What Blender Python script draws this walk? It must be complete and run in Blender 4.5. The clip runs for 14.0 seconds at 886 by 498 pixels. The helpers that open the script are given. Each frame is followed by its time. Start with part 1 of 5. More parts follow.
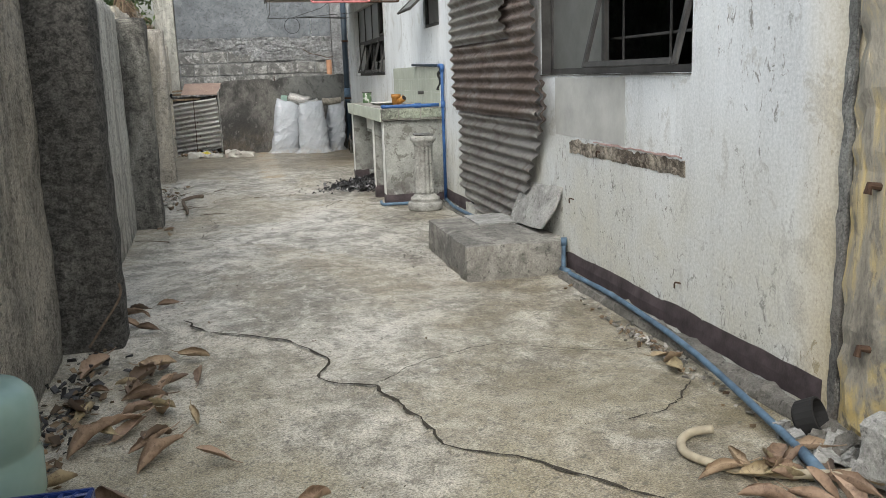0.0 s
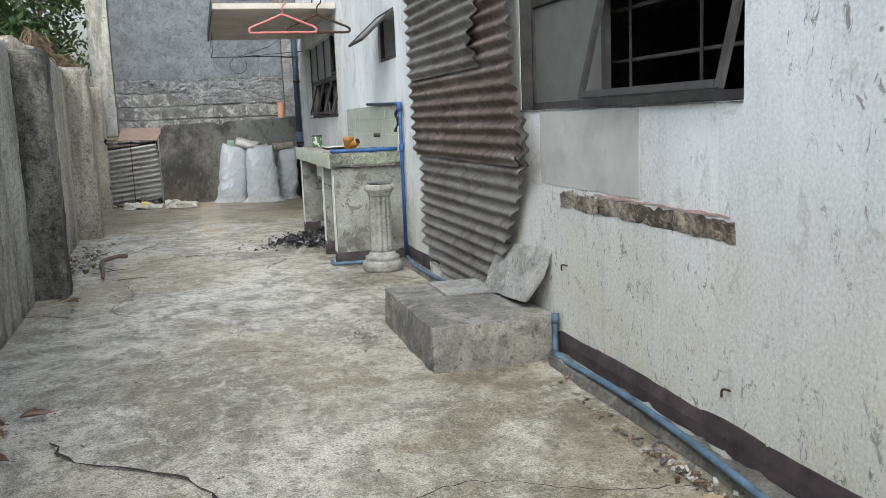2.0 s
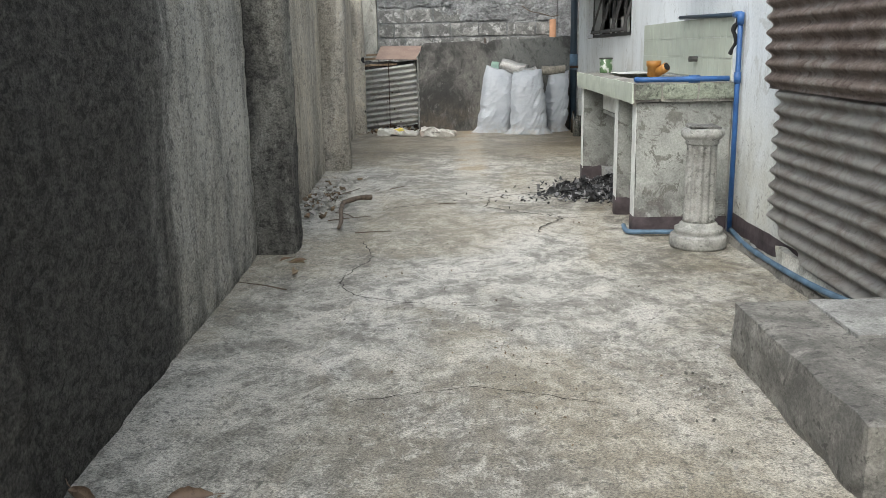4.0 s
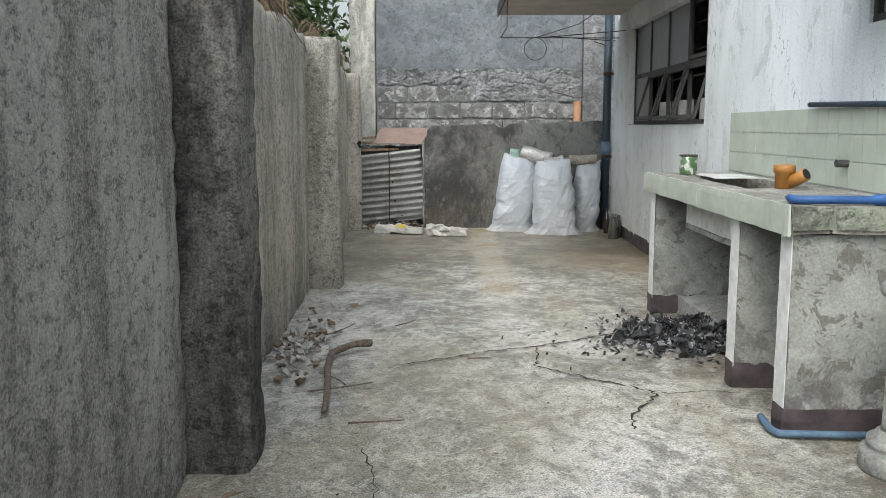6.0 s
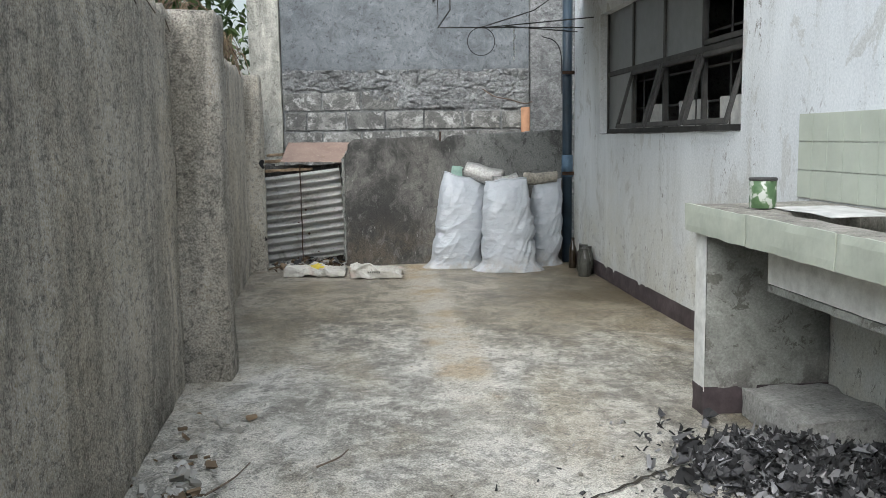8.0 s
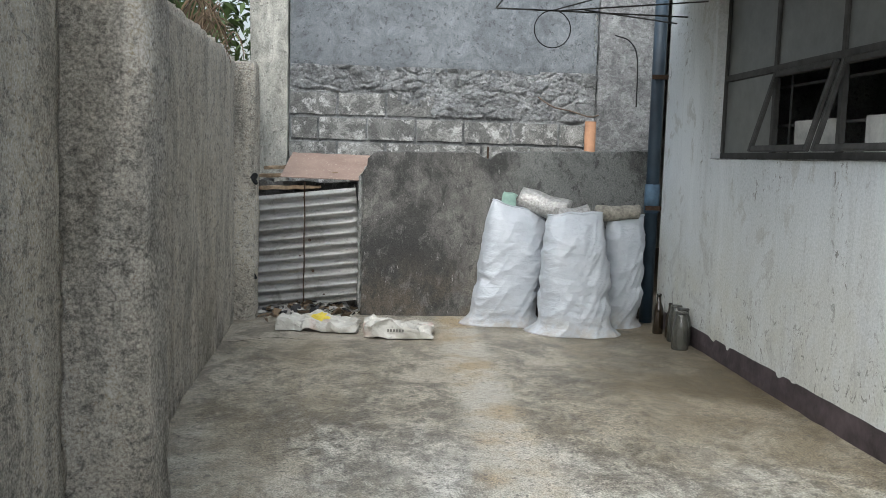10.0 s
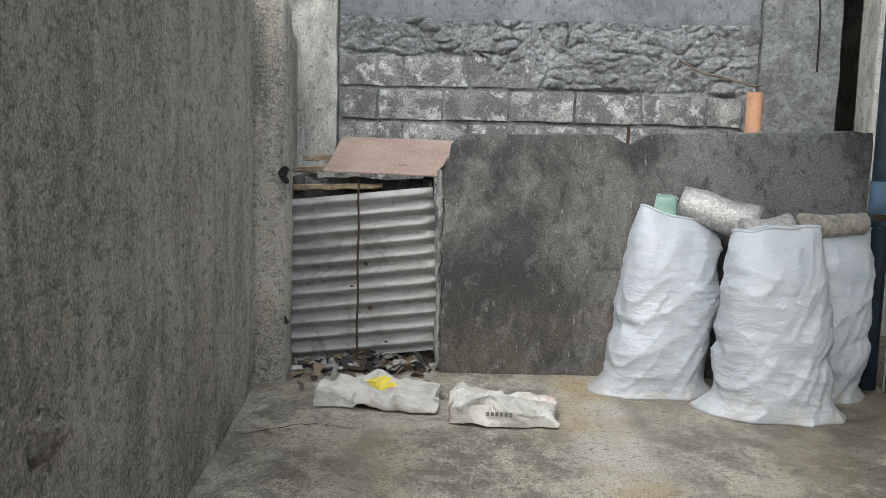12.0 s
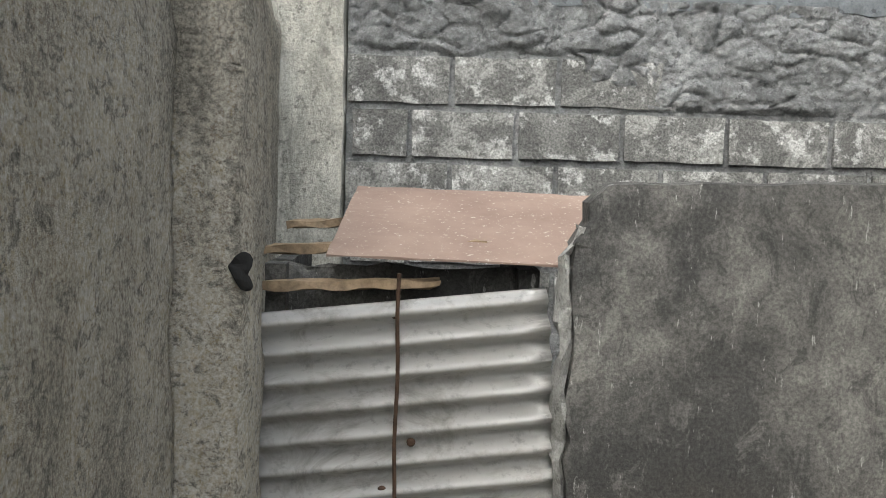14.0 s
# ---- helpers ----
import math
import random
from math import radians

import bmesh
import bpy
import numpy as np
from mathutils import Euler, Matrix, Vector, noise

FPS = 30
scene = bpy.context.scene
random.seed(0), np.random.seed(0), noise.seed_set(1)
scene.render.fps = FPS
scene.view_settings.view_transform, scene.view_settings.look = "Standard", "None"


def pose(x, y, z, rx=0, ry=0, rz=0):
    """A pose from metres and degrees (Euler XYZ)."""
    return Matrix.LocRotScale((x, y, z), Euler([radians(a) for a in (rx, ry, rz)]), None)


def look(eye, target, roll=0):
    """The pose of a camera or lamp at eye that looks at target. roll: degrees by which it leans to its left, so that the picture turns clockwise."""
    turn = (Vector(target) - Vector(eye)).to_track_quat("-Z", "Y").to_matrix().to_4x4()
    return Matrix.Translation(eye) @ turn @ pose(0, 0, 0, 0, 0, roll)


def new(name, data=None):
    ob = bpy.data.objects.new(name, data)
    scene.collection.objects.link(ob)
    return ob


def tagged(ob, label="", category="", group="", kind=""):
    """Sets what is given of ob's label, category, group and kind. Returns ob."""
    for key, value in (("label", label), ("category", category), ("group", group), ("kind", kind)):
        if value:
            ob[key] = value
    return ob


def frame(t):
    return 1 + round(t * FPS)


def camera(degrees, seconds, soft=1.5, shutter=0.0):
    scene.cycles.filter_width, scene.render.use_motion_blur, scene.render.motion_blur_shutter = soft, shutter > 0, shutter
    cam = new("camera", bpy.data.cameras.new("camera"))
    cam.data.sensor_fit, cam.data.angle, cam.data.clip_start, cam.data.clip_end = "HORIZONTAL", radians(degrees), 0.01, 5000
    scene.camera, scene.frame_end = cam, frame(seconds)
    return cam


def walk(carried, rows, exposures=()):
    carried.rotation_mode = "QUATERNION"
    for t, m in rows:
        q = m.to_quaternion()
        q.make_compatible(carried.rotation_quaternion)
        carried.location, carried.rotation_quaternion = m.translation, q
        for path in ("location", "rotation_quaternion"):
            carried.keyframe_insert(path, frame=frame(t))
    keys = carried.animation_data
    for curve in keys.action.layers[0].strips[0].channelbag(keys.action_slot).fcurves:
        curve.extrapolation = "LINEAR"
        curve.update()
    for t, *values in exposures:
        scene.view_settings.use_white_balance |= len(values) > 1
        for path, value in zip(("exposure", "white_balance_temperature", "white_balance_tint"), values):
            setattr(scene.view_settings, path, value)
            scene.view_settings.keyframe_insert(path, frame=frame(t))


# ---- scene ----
cam = camera(54.0, 14.0, soft=0.8)
PATH = [
    (0, (-0.375, 1.761, 1.153), (0.056, 3.674, 0.758), -1.9),
    (0.5, (-0.367, 1.851, 1.133), (0.051, 3.767, 0.744), -2.7),
    (1, (-0.291, 2.132, 1.111), (0.062, 4.061, 0.719), -3.5),
    (1.5, (-0.206, 2.394, 1.098), (0.236, 4.297, 0.67), -3.7),
    (2, (-0.113, 2.794, 1.111), (0.407, 4.702, 0.811), -2.3),
    (2.5, (-0.009, 3.18, 1.094), (0.211, 5.134, 0.727), -2.5),
    (2.7, (-0.003, 3.335, 1.076), (0.127, 5.293, 0.692), -1.5),
    (4.8, (-0.257, 5.2, 1.072), (-0.346, 7.145, 0.614), -0.7),
    (5, (-0.279, 5.374, 1.083), (-0.367, 7.324, 0.648), -0.0),
    (5.5, (-0.37, 5.827, 1.137), (-0.436, 7.804, 0.844), 0.1),
    (6, (-0.388, 6.326, 1.144), (-0.404, 8.307, 0.865), 0.0),
    (6.5, (-0.46, 6.824, 1.149), (-0.458, 8.807, 0.884), -0.1),
    (7, (-0.478, 7.294, 1.139), (-0.393, 9.275, 0.88), -0.6),
    (7.5, (-0.516, 7.759, 1.134), (-0.421, 9.739, 0.871), -0.4),
    (8, (-0.51, 8.24, 1.15), (-0.332, 10.216, 0.897), -0.9),
    (8.2, (-0.499, 8.427, 1.158), (-0.322, 10.404, 0.91), -0.6),
    (10.3, (-0.579, 10.37, 1.13), (-0.426, 12.355, 0.937), 1.7),
    (10.5, (-0.565, 10.551, 1.136), (-0.414, 12.538, 0.958), 1.5),
    (11, (-0.615, 11.025, 1.106), (-0.487, 13.011, 0.911), 1.7),
    (11.5, (-0.655, 11.546, 1.095), (-0.561, 13.53, 0.862), 1.3),
    (12, (-0.721, 12.073, 1.097), (-0.697, 14.058, 0.86), 1.4),
    (12.5, (-0.749, 12.611, 1.105), (-0.723, 14.598, 0.881), 1.1),
    (13, (-0.842, 13.147, 1.092), (-0.82, 15.137, 0.894), 1.2),
    (13.5, (-0.939, 13.689, 1.105), (-0.917, 15.683, 0.954), 1.4),
    (14, (-1.034, 14.207, 1.117), (-0.98, 16.202, 0.988), 1.6),
]
walk(cam, [(t, look(eye, target, roll)) for t, eye, target, roll in PATH],
     [(0, 0.6, 6250, 9), (2.0, 0.62, 6000, 8), (2.5, 0.65, 6150, 9), (5, 0.72, 6050, 8), (7, 0.7, 5950, 8), (11, 0.85, 5900, 8), (12.5, 0.9, 6000, 8), (14, 1.05, 6200, 8)])

# ---- light ----
world = bpy.data.worlds.new("world")
scene.world = world
world.use_nodes = True
wt = world.node_tree
sky = wt.nodes.new("ShaderNodeTexSky")
sky.sky_type = "NISHITA"
sky.sun_disc = False
sky.sun_elevation = radians(47)
sky.sun_rotation = radians(205)
sky.dust_density = 6.0
sky.air_density = 1.6
bgn = wt.nodes["Background"]
hs = wt.nodes.new("ShaderNodeHueSaturation")
hs.inputs["Saturation"].default_value = 0.5
wt.links.new(sky.outputs[0], hs.inputs["Color"])
wt.links.new(hs.outputs[0], bgn.inputs[0])
bgn.inputs[1].default_value = 0.15
sun_data = bpy.data.lights.new("sun", "SUN")
sun_data.energy = 1.15
sun_data.angle = radians(95)
sun_data.color = (1.0, 1.0, 0.98)
sun = new("sun", sun_data)
sun.matrix_world = look((-2.4, -5.2, 6.2), (0, 0, 0))


# ---- materials ----
class Mat:
    """A small builder of node materials in world metres."""

    def __init__(self, name, rough=0.8, metal=0.0, spec=0.4):
        self.m = bpy.data.materials.new(name)
        self.m.use_nodes = True
        self.t = self.m.node_tree
        self.b = self.t.nodes["Principled BSDF"]
        self.b.inputs["Roughness"].default_value = rough
        self.b.inputs["Metallic"].default_value = metal
        self.b.inputs["Specular IOR Level"].default_value = spec
        self.geo = self.t.nodes.new("ShaderNodeNewGeometry")

    def link(self, a, b):
        self.t.links.new(a, b)

    def at(self, sx=1, sy=1, sz=1, off=(0, 0, 0)):
        n = self.t.nodes.new("ShaderNodeMapping")
        n.inputs["Scale"].default_value = (sx, sy, sz)
        n.inputs["Location"].default_value = off
        self.link(self.geo.outputs["Position"], n.inputs["Vector"])
        return n.outputs[0]

    def noise(self, scale, detail=5, rough=0.6, vec=None, dist=0.0):
        n = self.t.nodes.new("ShaderNodeTexNoise")
        n.inputs["Scale"].default_value = scale
        n.inputs["Detail"].default_value = detail
        n.inputs["Roughness"].default_value = rough
        n.inputs["Distortion"].default_value = dist
        self.link(vec or self.at(), n.inputs["Vector"])
        return n.outputs["Fac"]

    def cells(self, scale, vec=None, feature="F1"):
        n = self.t.nodes.new("ShaderNodeTexVoronoi")
        n.feature = feature
        n.inputs["Scale"].default_value = scale
        self.link(vec or self.at(), n.inputs["Vector"])
        return n.outputs["Distance"]

    def ramp(self, fac, stops):
        n = self.t.nodes.new("ShaderNodeValToRGB")
        e = n.color_ramp.elements
        while len(e) < len(stops):
            e.new(0.5)
        for el, (p, c) in zip(e, stops):
            el.position = p
            el.color = (*c, 1) if isinstance(c, tuple) else (c, c, c, 1)
        self.link(fac, n.inputs[0])
        return n.outputs[0]

    def mix(self, fac, a, b, mode="MIX"):
        n = self.t.nodes.new("ShaderNodeMix")
        n.data_type, n.blend_type = "RGBA", mode
        for v, s in ((fac, n.inputs[0]), (a, n.inputs[6]), (b, n.inputs[7])):
            if isinstance(v, (int, float)):
                s.default_value = v
            elif isinstance(v, tuple):
                s.default_value = (*v, 1)
            else:
                self.link(v, s)
        return n.outputs[2]

    def math(self, op, a, b=0.0):
        n = self.t.nodes.new("ShaderNodeMath")
        n.operation = op
        n.use_clamp = True
        for v, s in ((a, n.inputs[0]), (b, n.inputs[1])):
            if isinstance(v, (int, float)):
                s.default_value = v
            else:
                self.link(v, s)
        return n.outputs[0]

    def axis(self, k, lo, hi):
        """0 to 1 as the world coordinate k runs from lo to hi."""
        s = self.t.nodes.new("ShaderNodeSeparateXYZ")
        self.link(self.geo.outputs["Position"], s.inputs[0])
        r = self.t.nodes.new("ShaderNodeMapRange")
        r.inputs["From Min"].default_value, r.inputs["From Max"].default_value = lo, hi
        self.link(s.outputs[k], r.inputs["Value"])
        return r.outputs[0]

    def random(self):
        return self.t.nodes.new("ShaderNodeObjectInfo").outputs["Random"]

    def island(self):
        return self.geo.outputs["Random Per Island"]

    def color(self, c):
        if isinstance(c, tuple):
            self.b.inputs["Base Color"].default_value = (*c, 1)
        else:
            self.link(c, self.b.inputs["Base Color"])
        return self

    def rough(self, fac):
        self.link(fac, self.b.inputs["Roughness"])
        return self

    def bump(self, fac, strength=0.5, dist=0.01):
        n = self.t.nodes.new("ShaderNodeBump")
        n.inputs["Strength"].default_value = strength
        n.inputs["Distance"].default_value = dist
        self.link(fac, n.inputs["Height"])
        if self.b.inputs["Normal"].links:
            self.link(self.b.inputs["Normal"].links[0].from_socket, n.inputs["Normal"])
        self.link(n.outputs[0], self.b.inputs["Normal"])
        return self


def concrete(name, light, dark, streak=False, rough=0.85, lo=0.38, hi=0.62, relief=0.6, grain=0.32, rugged=0.0):
    k = Mat(name, rough)
    big = k.noise(1.9, 8, 0.7, k.at(1, 1, 0.35) if streak else None, 0.8)
    c = k.ramp(big, [(lo, dark), (hi, light)])
    blot = k.noise(8, 8, 0.75, k.at(1, 1, 0.6 if streak else 1, (6, 1, 4)), 0.8)
    c = k.mix(k.ramp(blot, [(0.5, 0.0), (0.6, 0.55)]), c, tuple(v * 0.62 for v in dark))
    c = k.mix(k.ramp(blot, [(0.36, 0.5), (0.46, 0.0)]), c, tuple(min(1, v * 1.35) for v in light))
    if streak:
        thin = k.noise(6, 6, 0.7, k.at(1, 1, 0.16))
        c = k.mix(k.ramp(thin, [(0.52, 0.0), (0.64, 0.45)]), c, tuple(v * 0.5 for v in dark))
        pale = k.noise(4.5, 6, 0.75, k.at(1, 1, 0.2, (4, 1, 0)))
        c = k.mix(k.ramp(pale, [(0.53, 0.0), (0.64, 0.55)]), c, tuple(min(1, v * 1.4) for v in light))
    if rugged:
        rug = k.noise(24, 6, 0.7, k.at(1, 1, 1.5, (1, 9, 3)), 0.5)
        # Shade of the hollows and light on the crests, painted along with the bump.
        c = k.mix(k.ramp(rug, [(0.40, rugged), (0.5, 0.0)]), c, tuple(v * 0.4 for v in dark))
        c = k.mix(k.ramp(rug, [(0.54, 0.0), (0.62, rugged)]), c, tuple(min(1, v * 1.5) for v in light))
        k.bump(rug, 1.0, 0.03)
    fine = k.noise(95, 5, 0.75)
    c = k.mix(grain, c, k.ramp(fine, [(0.38, 0.18), (0.62, 0.86)]), "OVERLAY")
    spots = k.noise(28, 5, 0.65, k.at(1, 1, 1, (3, 5, 2)))
    c = k.mix(k.ramp(spots, [(0.59, 0.0), (0.64, 0.7)]), c, tuple(v * 0.45 for v in dark))
    k.color(c)
    k.bump(k.noise(34, 7, 0.75), min(1, relief * 1.3), 0.022)
    k.bump(blot, relief * 0.7, 0.03)
    return k.m


def wall_paint(name):
    """Old whitewash over concrete with grime, chips, grey bare patches and yellowing by the old pier."""
    k = Mat(name, 0.7)
    tone = k.noise(1.3, 6, 0.6, k.at(1, 1, 0.4), 0.5)
    c = k.ramp(tone, [(0.3, (0.50, 0.525, 0.535)), (0.5, (0.60, 0.63, 0.645)), (0.62, (0.68, 0.71, 0.725))])
    low = k.math("MULTIPLY", k.axis(2, 1.05, 0.35), k.ramp(k.noise(2.2, 6, 0.65), [(0.3, 0.2), (0.65, 1.0)]))
    c = k.mix(k.math("MULTIPLY", low, 0.9), c, (0.47, 0.46, 0.38))
    st = k.noise(14, 5, 0.7, k.at(1, 1, 0.07))
    c = k.mix(k.ramp(st, [(0.52, 0.0), (0.66, 0.2)]), c, (0.30, 0.31, 0.29))
    chips = k.noise(21, 8, 0.78, k.at(1, 1, 0.6), 1.0)
    area = k.math("MAXIMUM", k.ramp(k.noise(1.6, 4, 0.6, k.at(1, 1, 0.6, (8, 4, 0))), [(0.5, 0.0), (0.6, 1.0)]), k.axis(2, 0.75, 0.2))
    c = k.mix(k.math("MULTIPLY", k.ramp(chips, [(0.582, 0.0), (0.592, 0.85)]), area), c, (0.16, 0.155, 0.14))
    bare = k.noise(4.5, 7, 0.7, k.at(1, 1, 0.7, (2, 2, 6)), 0.7)
    c = k.mix(k.ramp(bare, [(0.57, 0.0), (0.60, 0.5)]), c, (0.38, 0.38, 0.355))
    yel = k.math("MULTIPLY", k.axis(1, 4.3, 4.05), k.ramp(k.noise(3.0, 5, 0.6, k.at(1, 1, 0.25)), [(0.25, 0.4), (0.6, 1.0)]))
    c = k.mix(k.math("MULTIPLY", yel, 0.65), c, (0.52, 0.40, 0.17))
    c = k.mix(0.3, c, k.ramp(k.noise(80, 5, 0.75), [(0.38, 0.25), (0.62, 0.8)]), "OVERLAY")
    k.color(c)
    k.bump(k.noise(45, 5, 0.7), 0.35, 0.008)
    k.bump(bare, 0.4, 0.01)
    k.bump(k.noise(5, 4, 0.6), 0.35, 0.02)
    return k.m


def plain(name, c, rough=0.5, metal=0.0, var=0.25, scale=12, relief=0.15):
    k = Mat(name, rough, metal)
    n = k.noise(scale, 5, 0.65)
    k.color(k.ramp(n, [(0.3, tuple(v * (1 - var) for v in c)), (0.7, tuple(min(1, v * (1 + var)) for v in c))]))
    k.bump(k.noise(scale * 5, 4, 0.6), relief, 0.004)
    return k.m


def floor_mat(name, pale, mid, dark, gravel=0.0):
    """Worn screed: broad tone, dirt film, damp brown ground towards the far end, a painted pale streak of sky
    reflection.
    """
    k = Mat(name, 0.6, spec=0.5)
    a = k.noise(0.85, 9, 0.68, None, 0.5)
    c = k.ramp(a, [(0.40, dark), (0.48, mid), (0.57, pale)])
    b = k.noise(4.2, 10, 0.75, k.at(1, 0.8, 1, (9, 2, 0)), 0.6)
    c = k.mix(k.ramp(b, [(0.48, 0.0), (0.56, 0.7)]), c, tuple(v * 0.8 for v in dark))
    c = k.mix(k.ramp(b, [(0.40, 0.55), (0.46, 0.0)]), c, tuple(min(1, v * 1.12) for v in pale))
    w = k.noise(12, 10, 0.8, k.at(1, 0.8, 1, (1, 7, 0)), 0.5)
    c = k.mix(k.ramp(w, [(0.52, 0.0), (0.57, 0.5)]), c, tuple(min(1, v * 1.18) for v in pale))
    c = k.mix(k.ramp(w, [(0.42, 0.6), (0.475, 0.0)]), c, tuple(v * 0.55 for v in dark))
    ochre = k.noise(0.9, 5, 0.65, k.at(1.2, 0.6, 1, (4, 8, 0)), 0.6)
    c = k.mix(k.ramp(ochre, [(0.48, 0.0), (0.60, 0.4)]), c, tuple(v * q for v, q in zip(mid, (0.92, 0.82, 0.64))))
    olive = k.math("MULTIPLY", k.axis(1, 6.4, 4.2), k.ramp(k.noise(1.7, 7, 0.65, k.at(1, 1, 1, (2, 4, 0)), 0.5), [(0.38, 0.15), (0.58, 0.8)]))
    c = k.mix(olive, c, tuple(v * q for v, q in zip(mid, (0.74, 0.69, 0.54))))
    damp = k.ramp(k.math("ADD", k.math("MULTIPLY", k.axis(1, 10.8, 14.2), 0.5), k.math("MULTIPLY", k.noise(1.5, 8, 0.68, k.at(1, 0.7, 1, (5, 5, 0)), 0.7), 0.62)), [(0.60, 0.0), (0.76, 0.9)])
    c = k.mix(damp, c, (0.68, 0.63, 0.55), "MULTIPLY")
    dirt = k.math("MULTIPLY", k.axis(0, 0.25, 1.1), k.ramp(k.noise(2.2, 10, 0.74, k.at(1, 0.8, 1, (8, 6, 0)), 0.6), [(0.42, 0.2), (0.56, 1.0)]))
    c = k.mix(dirt, c, (0.58, 0.54, 0.46), "MULTIPLY")
    # Sky reflection down the far middle, put into the colour as a pale streak.
    side = k.math("MULTIPLY", k.axis(0, -0.30, -0.04), k.axis(0, 0.22, -0.04))
    line = k.math("MULTIPLY", k.ramp(k.math("ADD", k.math("MULTIPLY", side, 0.7), k.math("MULTIPLY", k.noise(5, 8, 0.75), 0.5)), [(0.46, 0.0), (0.72, 1.0)]), k.axis(1, 11.3, 12.6))
    hue = k.mix(k.ramp(k.noise(2.3, 4, 0.6, k.at(1, 1, 1, (3, 1.2, 0))), [(0.45, 0.0), (0.6, 1.0)]), (0.43, 0.41, 0.35), (0.35, 0.27, 0.16))
    c = k.mix(k.math("MULTIPLY", line, 0.85), c, hue)
    g = k.noise(150, 4, 0.75)
    c = k.mix(0.75, c, k.ramp(g, [(0.36, 0.12), (0.64, 0.88)]), "OVERLAY")
    pit = k.noise(38, 6, 0.7, k.at(1, 1, 1, (2, 2, 0)), 0.5)
    c = k.mix(k.ramp(pit, [(0.56, 0.0), (0.61, 0.7)]), c, tuple(v * 0.35 for v in dark))
    c = k.mix(k.ramp(k.cells(26, k.at(1, 1, 1, (4, 3, 0))), [(0.07, 0.6), (0.13, 0.0)]), c, tuple(v * 0.42 for v in dark))
    if gravel:
        c = k.mix(k.ramp(k.cells(70), [(0.18, gravel), (0.34, 0.0)]), c, tuple(min(1, v * 1.25) for v in pale))
    k.color(c)
    k.rough(k.mix(damp, k.ramp(b, [(0.36, 0.5), (0.6, 0.72)]), k.ramp(w, [(0.35, 0.28), (0.65, 0.5)])))
    k.bump(g, 0.4, 0.005)
    k.bump(w, 0.45, 0.014)
    k.bump(pit, 0.4, 0.01)
    return k.m


def fence_mat(name, light, dark, drips=0.3, mould=0.6, spread=0.54, black=None):
    """Roughcast boundary wall: stippled render with relief shading in its colour, soft grey-brown tone, drips,
    spreading black mould.
    """
    k = Mat(name, 0.9)
    c = k.ramp(k.noise(1.5, 8, 0.68, k.at(1, 1, 0.5), 0.6), [(0.40, dark), (0.58, light)])
    thin = k.noise(5.0, 8, 0.7, k.at(1, 1, 0.17, (2, 6, 0)), 0.7)
    c = k.mix(k.ramp(thin, [(0.49, 0.0), (0.60, drips * 1.6)]), c, tuple(v * 0.5 for v in dark))
    c = k.mix(k.ramp(thin, [(0.39, drips * 1.3), (0.46, 0.0)]), c, tuple(min(1, v * 1.15) for v in light))
    blot = k.noise(7, 9, 0.76, k.at(1, 1, 0.7, (5, 1, 2)), 0.7)
    c = k.mix(k.ramp(blot, [(0.52, 0.0), (0.60, 0.3)]), c, tuple(v * 0.6 for v in dark))
    c = k.mix(k.ramp(blot, [(0.40, 0.25), (0.455, 0.0)]), c, tuple(min(1, v * 1.2) for v in light))
    warm = k.noise(1.1, 5, 0.6, k.at(1, 1, 0.5, (3, 3, 3)))
    c = k.mix(k.ramp(warm, [(0.48, 0.0), (0.60, 0.25)]), c, tuple(v * q for v, q in zip(light, (0.72, 0.66, 0.54))))
    rug = k.noise(24, 9, 0.78, k.at(1, 0.8, 1.35, (1, 9, 3)), 0.5)
    # Stipple shading painted in: hollows darker, crests paler, following the bump below.
    c = k.mix(k.ramp(rug, [(0.41, 0.7), (0.475, 0.0)]), c, tuple(v * 0.42 for v in dark))
    c = k.mix(k.ramp(rug, [(0.53, 0.0), (0.62, 0.3)]), c, tuple(min(1, v * 1.2) for v in light))
    sp = k.noise(0.9, 9, 0.68, k.at(1, 1, 0.5, (7, 3, 1)), 0.6)
    m = k.ramp(sp, [(spread - 0.04, 0.0), (spread + 0.06, mould)])
    if black:
        far = k.ramp(k.math("ADD", k.math("MULTIPLY", k.axis(1, black[1], black[0]), 0.5), k.math("MULTIPLY", k.noise(1.6, 9, 0.72, k.at(1, 1, 0.6, (1, 1, 5)), 0.5), 0.9)), [(0.56, 0.0), (0.70, 0.6), (0.84, 0.95)])
        m = k.math("MAXIMUM", m, far)
    foot = k.math("MULTIPLY", k.axis(2, 0.45, 0.02), k.ramp(k.noise(2.6, 8, 0.72), [(0.44, 0.05), (0.56, 0.55)]))
    m = k.math("MAXIMUM", m, foot)
    # The mould's own tone also carries this painted relief shading.
    c = k.mix(m, c, k.ramp(rug, [(0.42, (0.026, 0.025, 0.023)), (0.58, (0.125, 0.119, 0.107))]))
    c = k.mix(0.65, c, k.ramp(k.noise(110, 5, 0.8), [(0.38, 0.1), (0.62, 0.9)]), "OVERLAY")
    k.color(c)
    k.bump(rug, 1.0, 0.045)
    k.bump(k.noise(75, 5, 0.7), 0.5, 0.008)
    k.bump(k.noise(6, 4, 0.6), 0.4, 0.03)
    return k.m


